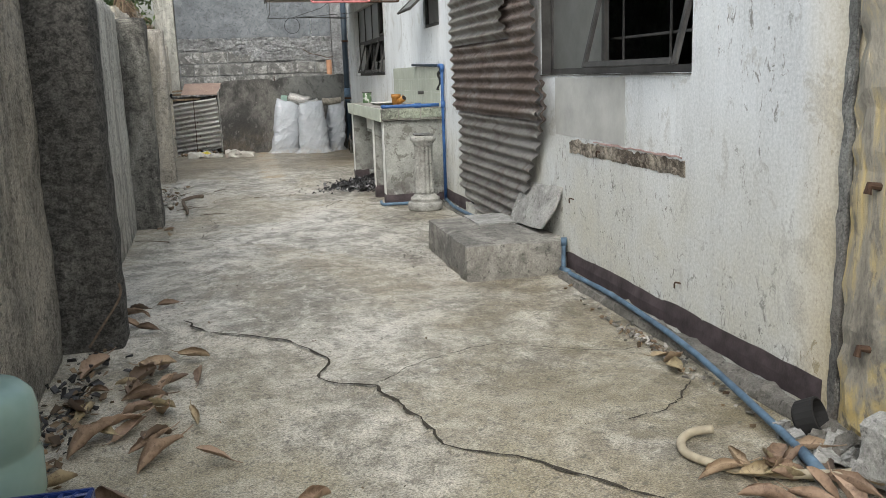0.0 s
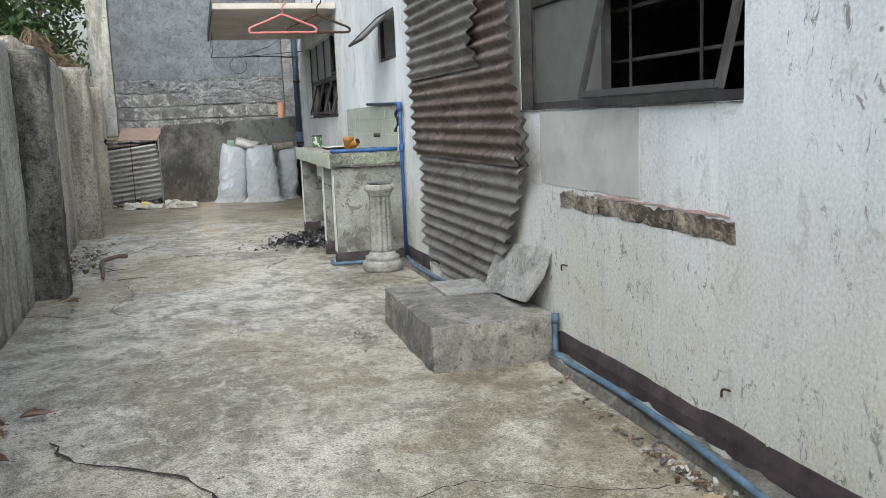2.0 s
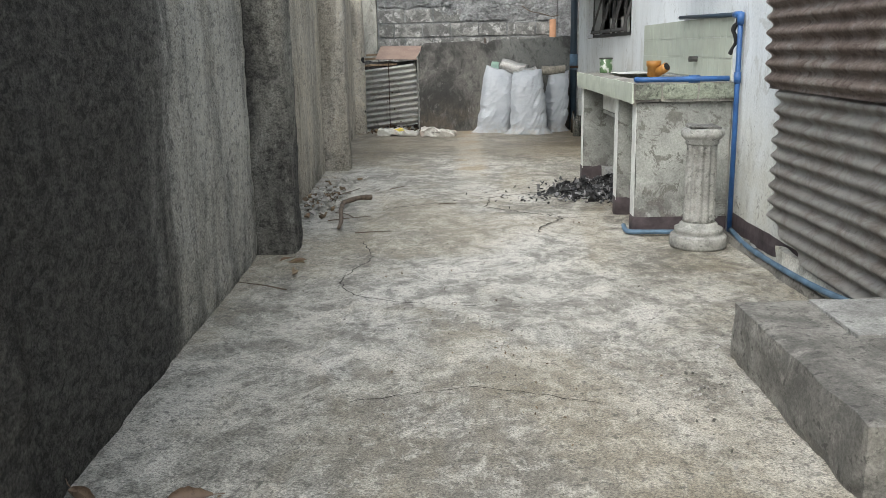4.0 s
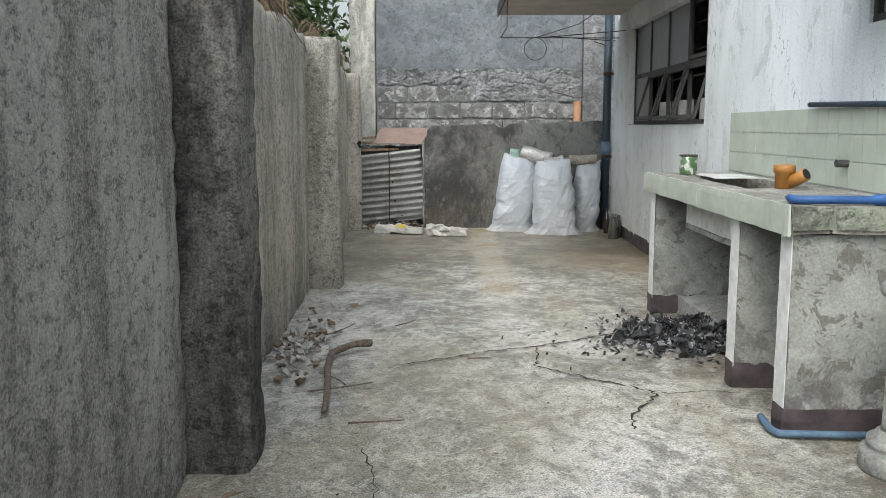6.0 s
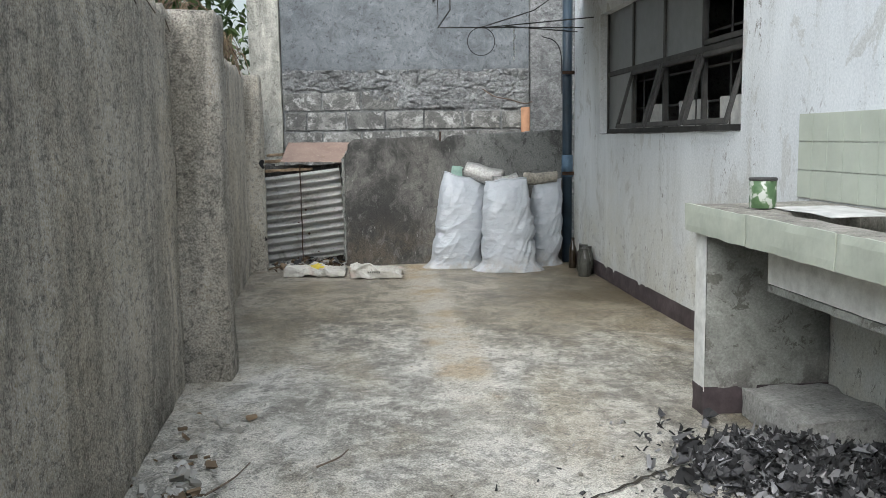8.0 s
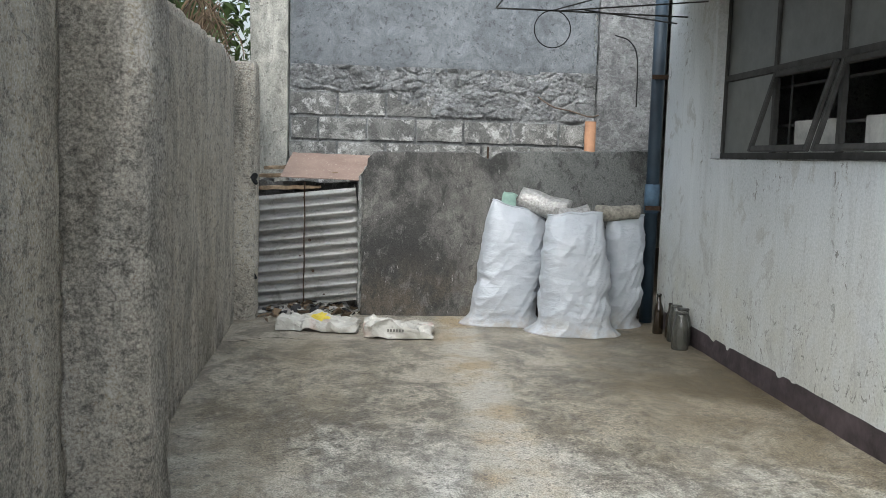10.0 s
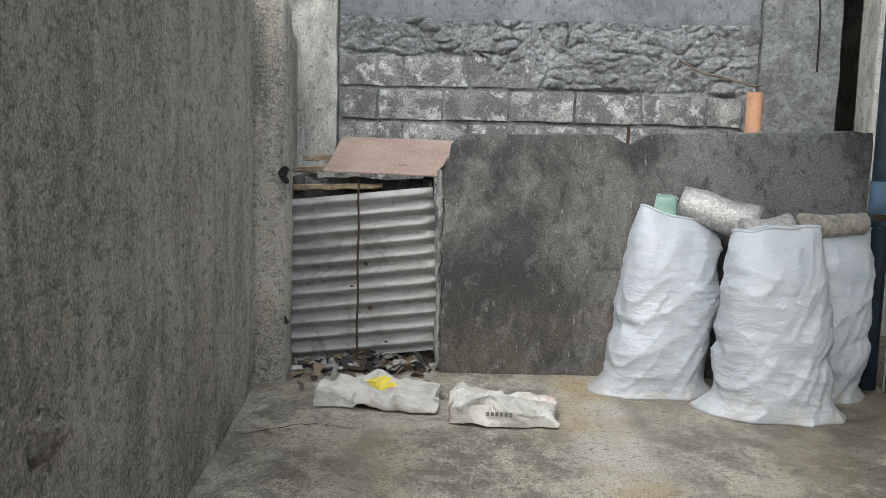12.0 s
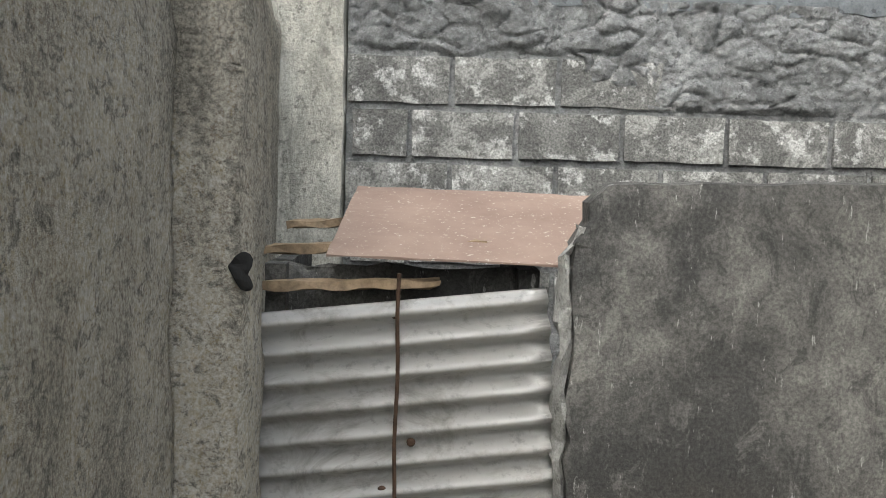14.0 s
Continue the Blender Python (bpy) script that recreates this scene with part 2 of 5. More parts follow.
def soot_mat(name):
    """Cement render with broad soft soot clouds and fine pale scratches."""
    k = Mat(name, 0.85)
    c = k.ramp(k.noise(2.4, 9, 0.7, k.at(1, 1, 0.7), 0.6), [(0.40, (0.085, 0.083, 0.077)), (0.58, (0.185, 0.18, 0.165))])
    c = k.mix(k.math("MULTIPLY", k.axis(0, 0.15, 0.55), k.axis(2, 0.55, 0.9)), c, (0.185, 0.19, 0.18))
    so = k.noise(1.35, 8, 0.66, k.at(1, 1, 0.75, (3.1, 0, 0.4)), 0.5)
    c = k.mix(k.ramp(so, [(0.45, 0.0), (0.57, 0.85)]), c, (0.032, 0.032, 0.031))
    low = k.math("MULTIPLY", k.axis(2, 0.5, 0.05), k.ramp(k.noise(3, 7, 0.7), [(0.43, 0.0), (0.57, 0.7)]))
    c = k.mix(low, c, (0.12, 0.10, 0.075))
    fl = k.noise(13, 10, 0.78, k.at(1, 1, 0.6), 0.7)
    c = k.mix(k.ramp(fl, [(0.54, 0.0), (0.62, 0.28)]), c, (0.25, 0.245, 0.225))
    c = k.mix(k.ramp(fl, [(0.39, 0.7), (0.46, 0.0)]), c, (0.04, 0.04, 0.038))
    sc = k.noise(30, 6, 0.7, k.at(1.6, 1, 0.35, (0, 0, 2)))
    c = k.mix(k.ramp(sc, [(0.62, 0.0), (0.66, 0.7)]), c, (0.36, 0.36, 0.34))
    c = k.mix(0.45, c, k.ramp(k.noise(110, 5, 0.75), [(0.38, 0.12), (0.62, 0.88)]), "OVERLAY")
    k.color(c)
    k.bump(k.noise(40, 6, 0.7), 0.6, 0.012)
    k.bump(fl, 0.4, 0.012)
    return k.m


FENCE = fence_mat("fence_concrete", (0.62, 0.58, 0.50), (0.41, 0.38, 0.325), 0.36, 0.5, 0.57)
FENCE_CLEAN = fence_mat("tan_fence_concrete", (0.72, 0.67, 0.57), (0.52, 0.48, 0.40), 0.36, 0.3, 0.60)
FENCE_BLACK = fence_mat("black_moulded_concrete", (0.74, 0.725, 0.66), (0.50, 0.488, 0.44), 0.35, 0.6, 0.59, (7.1, 8.0))
FENCE_PIER = fence_mat("fence_pier_concrete", (0.36, 0.353, 0.318), (0.19, 0.186, 0.165), 0.45, 0.88, 0.455)
WHITE = wall_paint("old_whitewash")
FLOOR_OLD = floor_mat("old_floor", (0.48, 0.46, 0.405), (0.35, 0.333, 0.285), (0.235, 0.222, 0.185), 0.3)
FLOOR_NEW = floor_mat("floor_screed", (0.50, 0.487, 0.44), (0.355, 0.343, 0.30), (0.225, 0.213, 0.182))
SOOT = soot_mat("sooty_concrete")
CEMENT = concrete("grey_cement", (0.36, 0.36, 0.34), (0.24, 0.24, 0.225), relief=0.5)
STEPM = concrete("step_concrete", (0.29, 0.28, 0.25), (0.15, 0.145, 0.13), relief=0.6, lo=0.42, hi=0.58)
PLASTER = concrete("bluish_plaster", (0.19, 0.205, 0.215), (0.13, 0.142, 0.152), relief=0.35, grain=0.2)
PALEPIER = concrete("pale_pier", (0.55, 0.54, 0.48), (0.37, 0.36, 0.315), streak=True, relief=0.5)
MORTAR = concrete("mortar", (0.37, 0.378, 0.378), (0.20, 0.204, 0.204), relief=1.0, rugged=0.3)
KERB = concrete("kerb_cement", (0.24, 0.23, 0.205), (0.12, 0.115, 0.10), relief=0.8)
MAROON = plain("dark_maroon_paint", (0.060, 0.047, 0.050), 0.65, var=0.5, scale=9, relief=0.4)
DARKMETAL = plain("dark_steel", (0.045, 0.044, 0.042), 0.6, 0.1, var=0.45)
WOOD = plain("weathered_wood", (0.26, 0.19, 0.12), 0.8, var=0.45, scale=30)
BLUE = plain("blue_plastic_pipe", (0.03, 0.09, 0.24), 0.45, var=0.35)
BLUEGREY = plain("dusty_blue_pipe", (0.075, 0.125, 0.18), 0.6, var=0.45)
DARKPIPE = plain("dark_blue_downpipe", (0.022, 0.038, 0.055), 0.5, var=0.3, scale=5)
DARK = plain("matt_black", (0.012, 0.012, 0.012), 0.9)
ORANGE = plain("orange_plastic_pipe", (0.30, 0.14, 0.03), 0.5, var=0.3)
RUSTBROWN = plain("rusty_iron", (0.06, 0.035, 0.022), 0.85, 0.2, var=0.5, scale=40)
CRACK_AND_LIP = plain("crack_dirt_and_lip_shade", (0.035, 0.03, 0.022), 0.95)


def block_mat():
    k = Mat("concrete_block", 0.9)
    v = k.ramp(k.random(), [(0.0, (0.17, 0.17, 0.16)), (0.5, (0.25, 0.25, 0.235)), (1.0, (0.33, 0.33, 0.31))])
    n = k.noise(7, 6, 0.7, None, 0.6)
    c = k.mix(k.ramp(n, [(0.46, 0.0), (0.54, 0.8)]), v, (0.095, 0.095, 0.09))
    w = k.noise(10, 6, 0.7, k.at(1, 1, 1, (3, 1, 8)))
    c = k.mix(k.ramp(w, [(0.54, 0.0), (0.6, 0.7)]), c, (0.50, 0.50, 0.485))
    c = k.mix(0.6, c, k.ramp(k.noise(110, 4, 0.75), [(0.38, 0.15), (0.62, 0.88)]), "OVERLAY")
    k.color(c)
    k.bump(k.noise(60, 5, 0.75), 0.7, 0.012)
    return k.m


BLOCK = block_mat()
PATCH = plain("bare_cement_render", (0.37, 0.375, 0.355), 0.8, var=0.16, scale=6, relief=0.35)


def sheet_mat(name, base, rust, amount, metal=0.4):
    k = Mat(name, 0.5, metal)
    r = k.noise(5, 7, 0.72, None, 0.7)
    c = k.mix(k.ramp(r, [(0.62 - amount * 0.35, 0.0), (0.75 - amount * 0.2, 0.9)]), base, rust)
    d = k.noise(35, 5, 0.7)
    c = k.mix(k.ramp(d, [(0.55, 0.0), (0.7, 0.5)]), c, tuple(v * 0.4 for v in base))
    k.color(c)
    k.rough(k.ramp(r, [(0.4, 0.42), (0.65, 0.85)]))
    k.bump(d, 0.2, 0.004)
    return k.m


def rusty_sheet_mat():
    k = Mat("rusty_roofing_sheet", 0.75, 0.05)
    c = k.ramp(k.noise(3.2, 7, 0.7, k.at(1, 1, 1.4), 0.6), [(0.34, (0.155, 0.115, 0.095)), (0.5, (0.25, 0.205, 0.18)), (0.64, (0.36, 0.33, 0.30))])
    d = k.noise(22, 7, 0.75, k.at(1, 1, 1, (3, 1, 0)), 0.6)
    c = k.mix(k.ramp(d, [(0.53, 0.0), (0.62, 0.75)]), c, (0.10, 0.065, 0.05))
    c = k.mix(k.ramp(d, [(0.34, 0.7), (0.43, 0.0)]), c, (0.42, 0.385, 0.35))
    k.color(k.mix(0.4, c, k.ramp(k.noise(110, 4, 0.75), [(0.36, 0.15), (0.64, 0.88)]), "OVERLAY"))
    k.bump(d, 0.5, 0.008)
    return k.m


TIN_RUST = rusty_sheet_mat()
TIN_GREY = sheet_mat("weathered_roofing_sheet", (0.37, 0.36, 0.335), (0.22, 0.19, 0.165), 0.55, 0.1)
TIN_PALE = sheet_mat("galvanised_roofing_sheet", (0.60, 0.595, 0.575), (0.34, 0.325, 0.295), 0.3, 0.2)


def sack_mat():
    k = Mat("woven_plastic_sack", 0.42)
    n = k.noise(7, 5, 0.6, None, 0.4)
    c = k.ramp(n, [(0.3, (0.38, 0.41, 0.445)), (0.65, (0.46, 0.49, 0.525))])
    k.color(k.mix(k.math("MULTIPLY", k.axis(2, 0.16, 0.0), k.ramp(k.noise(12, 5, 0.7), [(0.4, 0.0), (0.6, 0.7)])), c, (0.34, 0.30, 0.24)))
    k.bump(k.noise(12, 5, 0.6, k.at(1, 1, 2.2), 1.6), 0.35, 0.02)
    k.bump(k.noise(420, 2, 0.5), 0.08, 0.001)
    return k.m


SACK = sack_mat()


def glass_mat(name, c, rough):
    k = Mat(name, rough, spec=0.5)
    n = k.noise(9, 5, 0.7)
    k.color(k.ramp(n, [(0.3, tuple(v * 0.8 for v in c)), (0.7, tuple(v * 1.2 for v in c))]))
    return k.m


PANE_GREY = glass_mat("dusty_grey_glass", (0.115, 0.12, 0.115), 0.3)
PANE_DARK = glass_mat("dark_glass", (0.03, 0.032, 0.033), 0.12)


def leaf_mat(name, a, b, rough=0.6):
    k = Mat(name, rough)
    k.color(k.ramp(k.island(), [(0.0, a), (1.0, b)]))
    k.bump(k.noise(60, 3, 0.6), 0.3, 0.004)
    return k.m


def dry_mat():
    k = Mat("dry_leaf", 0.7)
    c = k.ramp(k.random(), [(0.0, (0.11, 0.08, 0.058)), (0.35, (0.22, 0.155, 0.11)), (0.7, (0.30, 0.215, 0.15)), (1.0, (0.30, 0.255, 0.15))])
    c = k.mix(k.ramp(k.noise(18, 5, 0.7), [(0.48, 0.0), (0.66, 0.75)]), c, (0.10, 0.065, 0.042))
    k.color(k.mix(k.ramp(k.noise(70, 4, 0.7), [(0.56, 0.0), (0.66, 0.5)]), c, (0.06, 0.042, 0.03)))
    k.bump(k.noise(80, 3, 0.6), 0.4, 0.004)
    return k.m


DRY = dry_mat()
GREEN = leaf_mat("foliage", (0.025, 0.055, 0.015), (0.10, 0.15, 0.045))
BARK = plain("bark", (0.13, 0.10, 0.075), 0.9, var=0.5, scale=40, relief=0.8)
GREENSLAB = plain("pale_green_worktop", (0.40, 0.43, 0.36), 0.6, var=0.16, scale=7, relief=0.25)
LEGWHITE = plain("chipped_white_paint", (0.60, 0.61, 0.58), 0.7, var=0.2, scale=18, relief=0.4)
def leg_paint():
    """Thin grey-green paint, rubbed through to dark cement in scuffs."""
    k = Mat("stained_leg_paint", 0.75)
    c = k.ramp(k.noise(2.6, 8, 0.7, None, 0.5), [(0.4, (0.185, 0.19, 0.174)), (0.58, (0.31, 0.317, 0.29))])
    d = k.noise(7, 8, 0.74, k.at(1, 1, 1.1, (2, 3, 1)), 0.8)
    c = k.mix(k.ramp(d, [(0.565, 0.0), (0.585, 0.85)]), c, (0.125, 0.12, 0.105))
    c = k.mix(k.ramp(d, [(0.39, 0.5), (0.43, 0.0)]), c, (0.37, 0.38, 0.35))
    low = k.math("MULTIPLY", k.axis(2, 0.3, 0.1), k.ramp(k.noise(9, 7, 0.7), [(0.47, 0.0), (0.53, 0.8)]))
    c = k.mix(low, c, (0.10, 0.09, 0.085))
    c = k.mix(0.3, c, k.ramp(k.noise(90, 5, 0.75), [(0.38, 0.2), (0.62, 0.85)]), "OVERLAY")
    k.color(c)
    k.bump(d, 0.4, 0.01)
    k.bump(k.noise(50, 5, 0.7), 0.35, 0.006)
    return k.m


LEGPAINT = leg_paint()
COLUMN = concrete("weathered_column", (0.34, 0.34, 0.315), (0.20, 0.198, 0.18), relief=0.35, grain=0.25)
WORKTOP = concrete("stained_worktop", (0.34, 0.33, 0.29), (0.20, 0.19, 0.165), relief=0.4)
ENDTILE = concrete("worn_green_edge", (0.36, 0.395, 0.31), (0.17, 0.175, 0.145), relief=0.7, rugged=0.3, lo=0.44, hi=0.54)
TILE = plain("green_glazed_tile", (0.42, 0.455, 0.385), 0.25, var=0.1, scale=4, relief=0.05)
EARTH = plain("damp_earth", (0.075, 0.06, 0.042), 0.95, var=0.5, scale=14, relief=0.8)


# ---- mesh helpers ----
def part(name, bm, material, parent=None, label="", smooth=False):
    me = bpy.data.meshes.new(name)
    bm.normal_update()
    bm.to_mesh(me)
    bm.free()
    for m in material if isinstance(material, (list, tuple)) else [material]:
        me.materials.append(m)
    if smooth:
        me.polygons.foreach_set("use_smooth", [True] * len(me.polygons))
    ob = new(name, me)
    if parent:
        ob.parent = parent
    if label:
        ob["label"] = label
    return ob


def thing(name, label, category, kind="", group="", at=(0, 0, 0)):
    e = new(name)
    e.location = at
    e.empty_display_size = 0.1
    return tagged(e, label, category, group, kind)


def wobble(bm, amp, scale=3.0, verts=None, seed=0.0):
    off = Vector((seed, seed * 1.7, seed * 0.3))
    for v in verts or bm.verts:
        v.co += noise.noise_vector(v.co * scale + off) * amp


def box(bm, x0, x1, y0, y1, z0, z1, bevel=0.0, m=None):
    r = bmesh.ops.create_cube(bm, size=1)
    vs = r["verts"]
    for v in vs:
        v.co = Vector((x0 + (v.co.x + 0.5) * (x1 - x0), y0 + (v.co.y + 0.5) * (y1 - y0), z0 + (v.co.z + 0.5) * (z1 - z0)))
    if bevel:
        es = list({e for v in vs for e in v.link_edges})
        vs = list({v for f in bmesh.ops.bevel(bm, geom=es, offset=bevel, segments=2, affect="EDGES")["faces"] for v in f.verts})
        vs = list({v for v in vs for e in v.link_edges for v in e.verts})
    if m is not None:
        bmesh.ops.transform(bm, matrix=m, verts=vs)
    return bm


def slab(x0, x1, y0, y1, z0, z1, step=0.1, amp=0.006, scale=6.0, bm=None):
    """A box of many small faces with a slightly uneven, hand-made surface."""
    bm = bm or bmesh.new()
    lo, hi = (x0, y0, z0), (x1, y1, z1)
    n = [max(1, round((hi[k] - lo[k]) / step)) for k in range(3)]
    seen = {}

    def vert(i, j, k):
        key = (i, j, k)
        if key not in seen:
            c = Vector([lo[a] + (hi[a] - lo[a]) * key[a] / n[a] for a in range(3)])
            edge = sum(key[a] in (0, n[a]) for a in range(3)) > 1
            p = c + noise.noise_vector(c * scale) * amp
            if edge:
                mid = Vector([(lo[a] + hi[a]) / 2 for a in range(3)])
                d = noise.noise(c * 14) * amp * 1.2 + amp * 0.9
                for a in range(3):
                    if key[a] in (0, n[a]):
                        p[a] += d if key[a] == 0 else -d
            seen[key] = bm.verts.new(p)
        return seen[key]

    for a in range(3):
        b, c = (a + 1) % 3, (a + 2) % 3
        for side in (0, n[a]):
            for i in range(n[b]):
                for j in range(n[c]):
                    ks = []
                    for di, dj in ((0, 0), (1, 0), (1, 1), (0, 1)):
                        key = [0, 0, 0]
                        key[a], key[b], key[c] = side, i + di, j + dj
                        ks.append(vert(*key))
                    bm.faces.new(ks if side else ks[::-1])
    return bm


def tube(bm, pts, r, sides=8, caps=True, r_end=None):
    """A round bar through points."""
    pts = [Vector(p) for p in pts]
    rings = []
    up = Vector((0, 0, 1))
    for i, p in enumerate(pts):
        d = (pts[min(i + 1, len(pts) - 1)] - pts[max(i - 1, 0)]).normalized()
        if abs(d.dot(up)) > 0.95:
            up = Vector((1, 0, 0)) if abs(d.x) < 0.9 else Vector((0, 1, 0))
        a = d.cross(up).normalized()
        up = a.cross(d).normalized()
        rr = r if r_end is None else r + (r_end - r) * i / max(1, len(pts) - 1)
        rings.append([bm.verts.new(p + (a * math.cos(t) + up * math.sin(t)) * rr) for t in [2 * math.pi * s / sides for s in range(sides)]])
    for A, B in zip(rings, rings[1:]):
        for s in range(sides):
            bm.faces.new((A[s], A[(s + 1) % sides], B[(s + 1) % sides], B[s]))
    if caps:
        bm.faces.new(rings[0][::-1])
        bm.faces.new(rings[-1])
    return bm


def smooth_path(pts, n=6):
    """Catmull-Rom through the points."""
    P = [Vector(p) for p in pts]
    P = [2 * P[0] - P[1]] + P + [2 * P[-1] - P[-2]]
    out = []
    for i in range(1, len(P) - 2):
        for s in range(n):
            t = s / n
            a, b, c, d = P[i - 1:i + 3]
            out.append(0.5 * (2 * b + (c - a) * t + (2 * a - 5 * b + 4 * c - d) * t * t + (3 * b - a - 3 * c + d) * t ** 3))
    return out + [P[-2]]


def lathe(bm, profile, sides=24, at=(0, 0, 0), flute=None):
    rings = []
    for k, (r, z) in enumerate(profile):
        ring = []
        for s in range(sides):
            a = 2 * math.pi * s / sides
            q = r * (1 - flute[1] * (0.5 + 0.5 * math.cos(a * flute[0])) if flute and flute[2] <= k <= flute[3] else 1)
            ring.append(bm.verts.new((at[0] + q * math.cos(a), at[1] + q * math.sin(a), at[2] + z)))
        rings.append(ring)
    for A, B in zip(rings, rings[1:]):
        for s in range(sides):
            bm.faces.new((A[s], A[(s + 1) % sides], B[(s + 1) % sides], B[s]))
    bm.faces.new(rings[0][::-1])
    bm.faces.new(rings[-1])
    return bm


def strip(bm, pts, width, z, seed=0, jag=0.012, n=7):
    """A thin ragged line lying on the ground."""
    rnd = random.Random(seed)
    path = smooth_path([(x, y, z) for x, y in pts], n)
    for i, p in enumerate(path[1:-1]):
        p.x += rnd.uniform(-jag, jag)
        p.y += rnd.uniform(-jag, jag)
    prev = None
    for i, p in enumerate(path):
        d = (path[min(i + 1, len(path) - 1)] - path[max(i - 1, 0)]).normalized()
        s = Vector((-d.y, d.x, 0)) * width * rnd.uniform(0.25, 1.0) * (0.3 if i in (0, len(path) - 1) else 1)
        cur = (bm.verts.new(p + s * 0.5), bm.verts.new(p - s * 0.5))
        if prev:
            bm.faces.new((prev[0], prev[1], cur[1], cur[0]))
        prev = cur
    return bm


# ---- the large structure ----
def structure(name, bm, material, label, smooth=False):
    return tagged(part(name, bm, material, smooth=smooth), label, name.split("_")[0], kind="structure")


def fence_x(y):
    return -1.205 - 0.037 * (y - 7.8)


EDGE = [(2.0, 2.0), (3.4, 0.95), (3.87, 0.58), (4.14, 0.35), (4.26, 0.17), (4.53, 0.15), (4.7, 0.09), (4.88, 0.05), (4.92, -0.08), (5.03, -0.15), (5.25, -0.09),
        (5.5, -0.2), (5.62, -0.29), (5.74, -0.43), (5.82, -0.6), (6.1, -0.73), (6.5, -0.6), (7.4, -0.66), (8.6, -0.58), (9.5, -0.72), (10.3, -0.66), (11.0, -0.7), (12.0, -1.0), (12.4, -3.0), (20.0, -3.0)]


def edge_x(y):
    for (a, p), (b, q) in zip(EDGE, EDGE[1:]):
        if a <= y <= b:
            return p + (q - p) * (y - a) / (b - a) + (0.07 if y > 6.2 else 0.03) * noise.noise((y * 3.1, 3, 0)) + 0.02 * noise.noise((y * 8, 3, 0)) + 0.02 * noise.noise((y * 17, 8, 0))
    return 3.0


def build_floor():
    me = bpy.data.meshes.new("floor")
    step, x0, x1, y0, y1 = 0.03, -1.75, 1.42, -3.0, 16.4
    nx, ny = round((x1 - x0) / step), round((y1 - y0) / step)
    verts, faces, mats = [], [], []
    for j in range(ny + 1):
        y = y0 + (y1 - y0) * j / ny
        e = edge_x(y) if y > 2 else 3.0
        for i in range(nx + 1):
            x = x0 + (x1 - x0) * i / nx
            h = 0.006 * noise.noise((x * 1.3, y * 1.3, 0)) + 0.0025 * noise.noise((x * 9, y * 9, 4))
            verts.append((x, y, h + (0.0 if x > e else -0.012)))
    for j in range(ny):
        y = y0 + (y1 - y0) * (j + 0.5) / ny
        e = edge_x(y) if y > 2 else 3.0
        for i in range(nx):
            a = j * (nx + 1) + i
            faces.append((a, a + 1, a + nx + 2, a + nx + 1))
            mats.append(1 if x0 + (x1 - x0) * (i + 0.5) / nx > e else 0)
    me.from_pydata(verts, [], faces)
    me.materials.append(FLOOR_OLD)
    me.materials.append(FLOOR_NEW)
    me.polygons.foreach_set("material_index", mats)
    me.polygons.foreach_set("use_smooth", [True] * len(faces))
    return tagged(new("floor", me), "worn stained concrete yard floor with broken screed edge", "floor", kind="structure")


floor = build_floor()
# Dark strip along the screed edge, standing in for the shade under its lip.
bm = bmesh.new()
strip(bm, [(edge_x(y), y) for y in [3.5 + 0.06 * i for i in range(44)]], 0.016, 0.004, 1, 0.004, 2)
part("crack_and_lip", bm, CRACK_AND_LIP, floor)
CRACKS = [
    ([(-0.66, 10.38), (-0.37, 10.54), (-0.24, 10.63), (0.06, 10.76), (0.35, 10.93), (0.6, 11.1)], 0.018),
    ([(0.02, 10.38), (0.2, 10.22), (0.39, 10.06), (0.49, 9.94), (0.36, 9.7), (0.31, 9.5)], 0.016),
    ([(0.06, 10.76), (0.05, 10.5), (0.02, 10.38)], 0.010),
    ([(0.49, 9.94), (0.7, 9.98), (0.85, 9.96)], 0.010),
    ([(-0.7, 9.3), (-0.62, 8.9), (-0.72, 8.5), (-0.6, 8.2), (-0.25, 8.05), (0.15, 8.0)], 0.008),
    ([(0.05, 4.9), (0.3, 5.1), (0.62, 5.2), (0.95, 5.02), (1.22, 4.95)], 0.007),
    ([(0.8, 4.28), (1.0, 4.35), (1.18, 4.55)], 0.010),
    ([(-0.5, 7.0), (-0.1, 7.1), (0.3, 6.95)], 0.006),
    ([(-1.45, 15.2), (-1.2, 15.35), (-1.0, 15.3)], 0.010),
]
for i, (pts, w) in enumerate(CRACKS):
    bm = bmesh.new()
    strip(bm, pts, w, 0.0085, 10 + i, 0.012, 9)
    part("crack_and_lip", bm, CRACK_AND_LIP, floor)

bm = bmesh.new()
bmesh.ops.create_grid(bm, x_segments=2, y_segments=2, size=400)
for v in bm.verts:
    v.co.z = -0.06
structure("ground", bm, EARTH, "dark damp earth around the yard")

# House: wall with three window openings.
HX, HT = 1.40, 0.16
bm = bmesh.new()
for y0, y1, z0, z1 in ((-3, 5.0, 0, 3.2), (5.0, 6.8, 0, 1.125), (5.0, 6.8, 2.1, 3.2), (6.8, 9.5, 0, 3.2), (9.5, 10.15, 0, 1.58), (9.5, 10.15, 1.98, 3.2),
                       (10.15, 12.53, 0, 3.2), (12.53, 15.17, 0, 1.165), (12.53, 15.17, 2.15, 3.2), (15.17, 16.02, 0, 3.2)):
    box(bm, HX, HX + HT, y0, y1, z0 - 0.05, z1)
structure("wall_east", bm, WHITE, "peeling whitewashed concrete house wall with grime and chips")
bm = bmesh.new()
box(bm, HX + HT, 5.0, 15.87, 16.02, -0.05, 3.2)
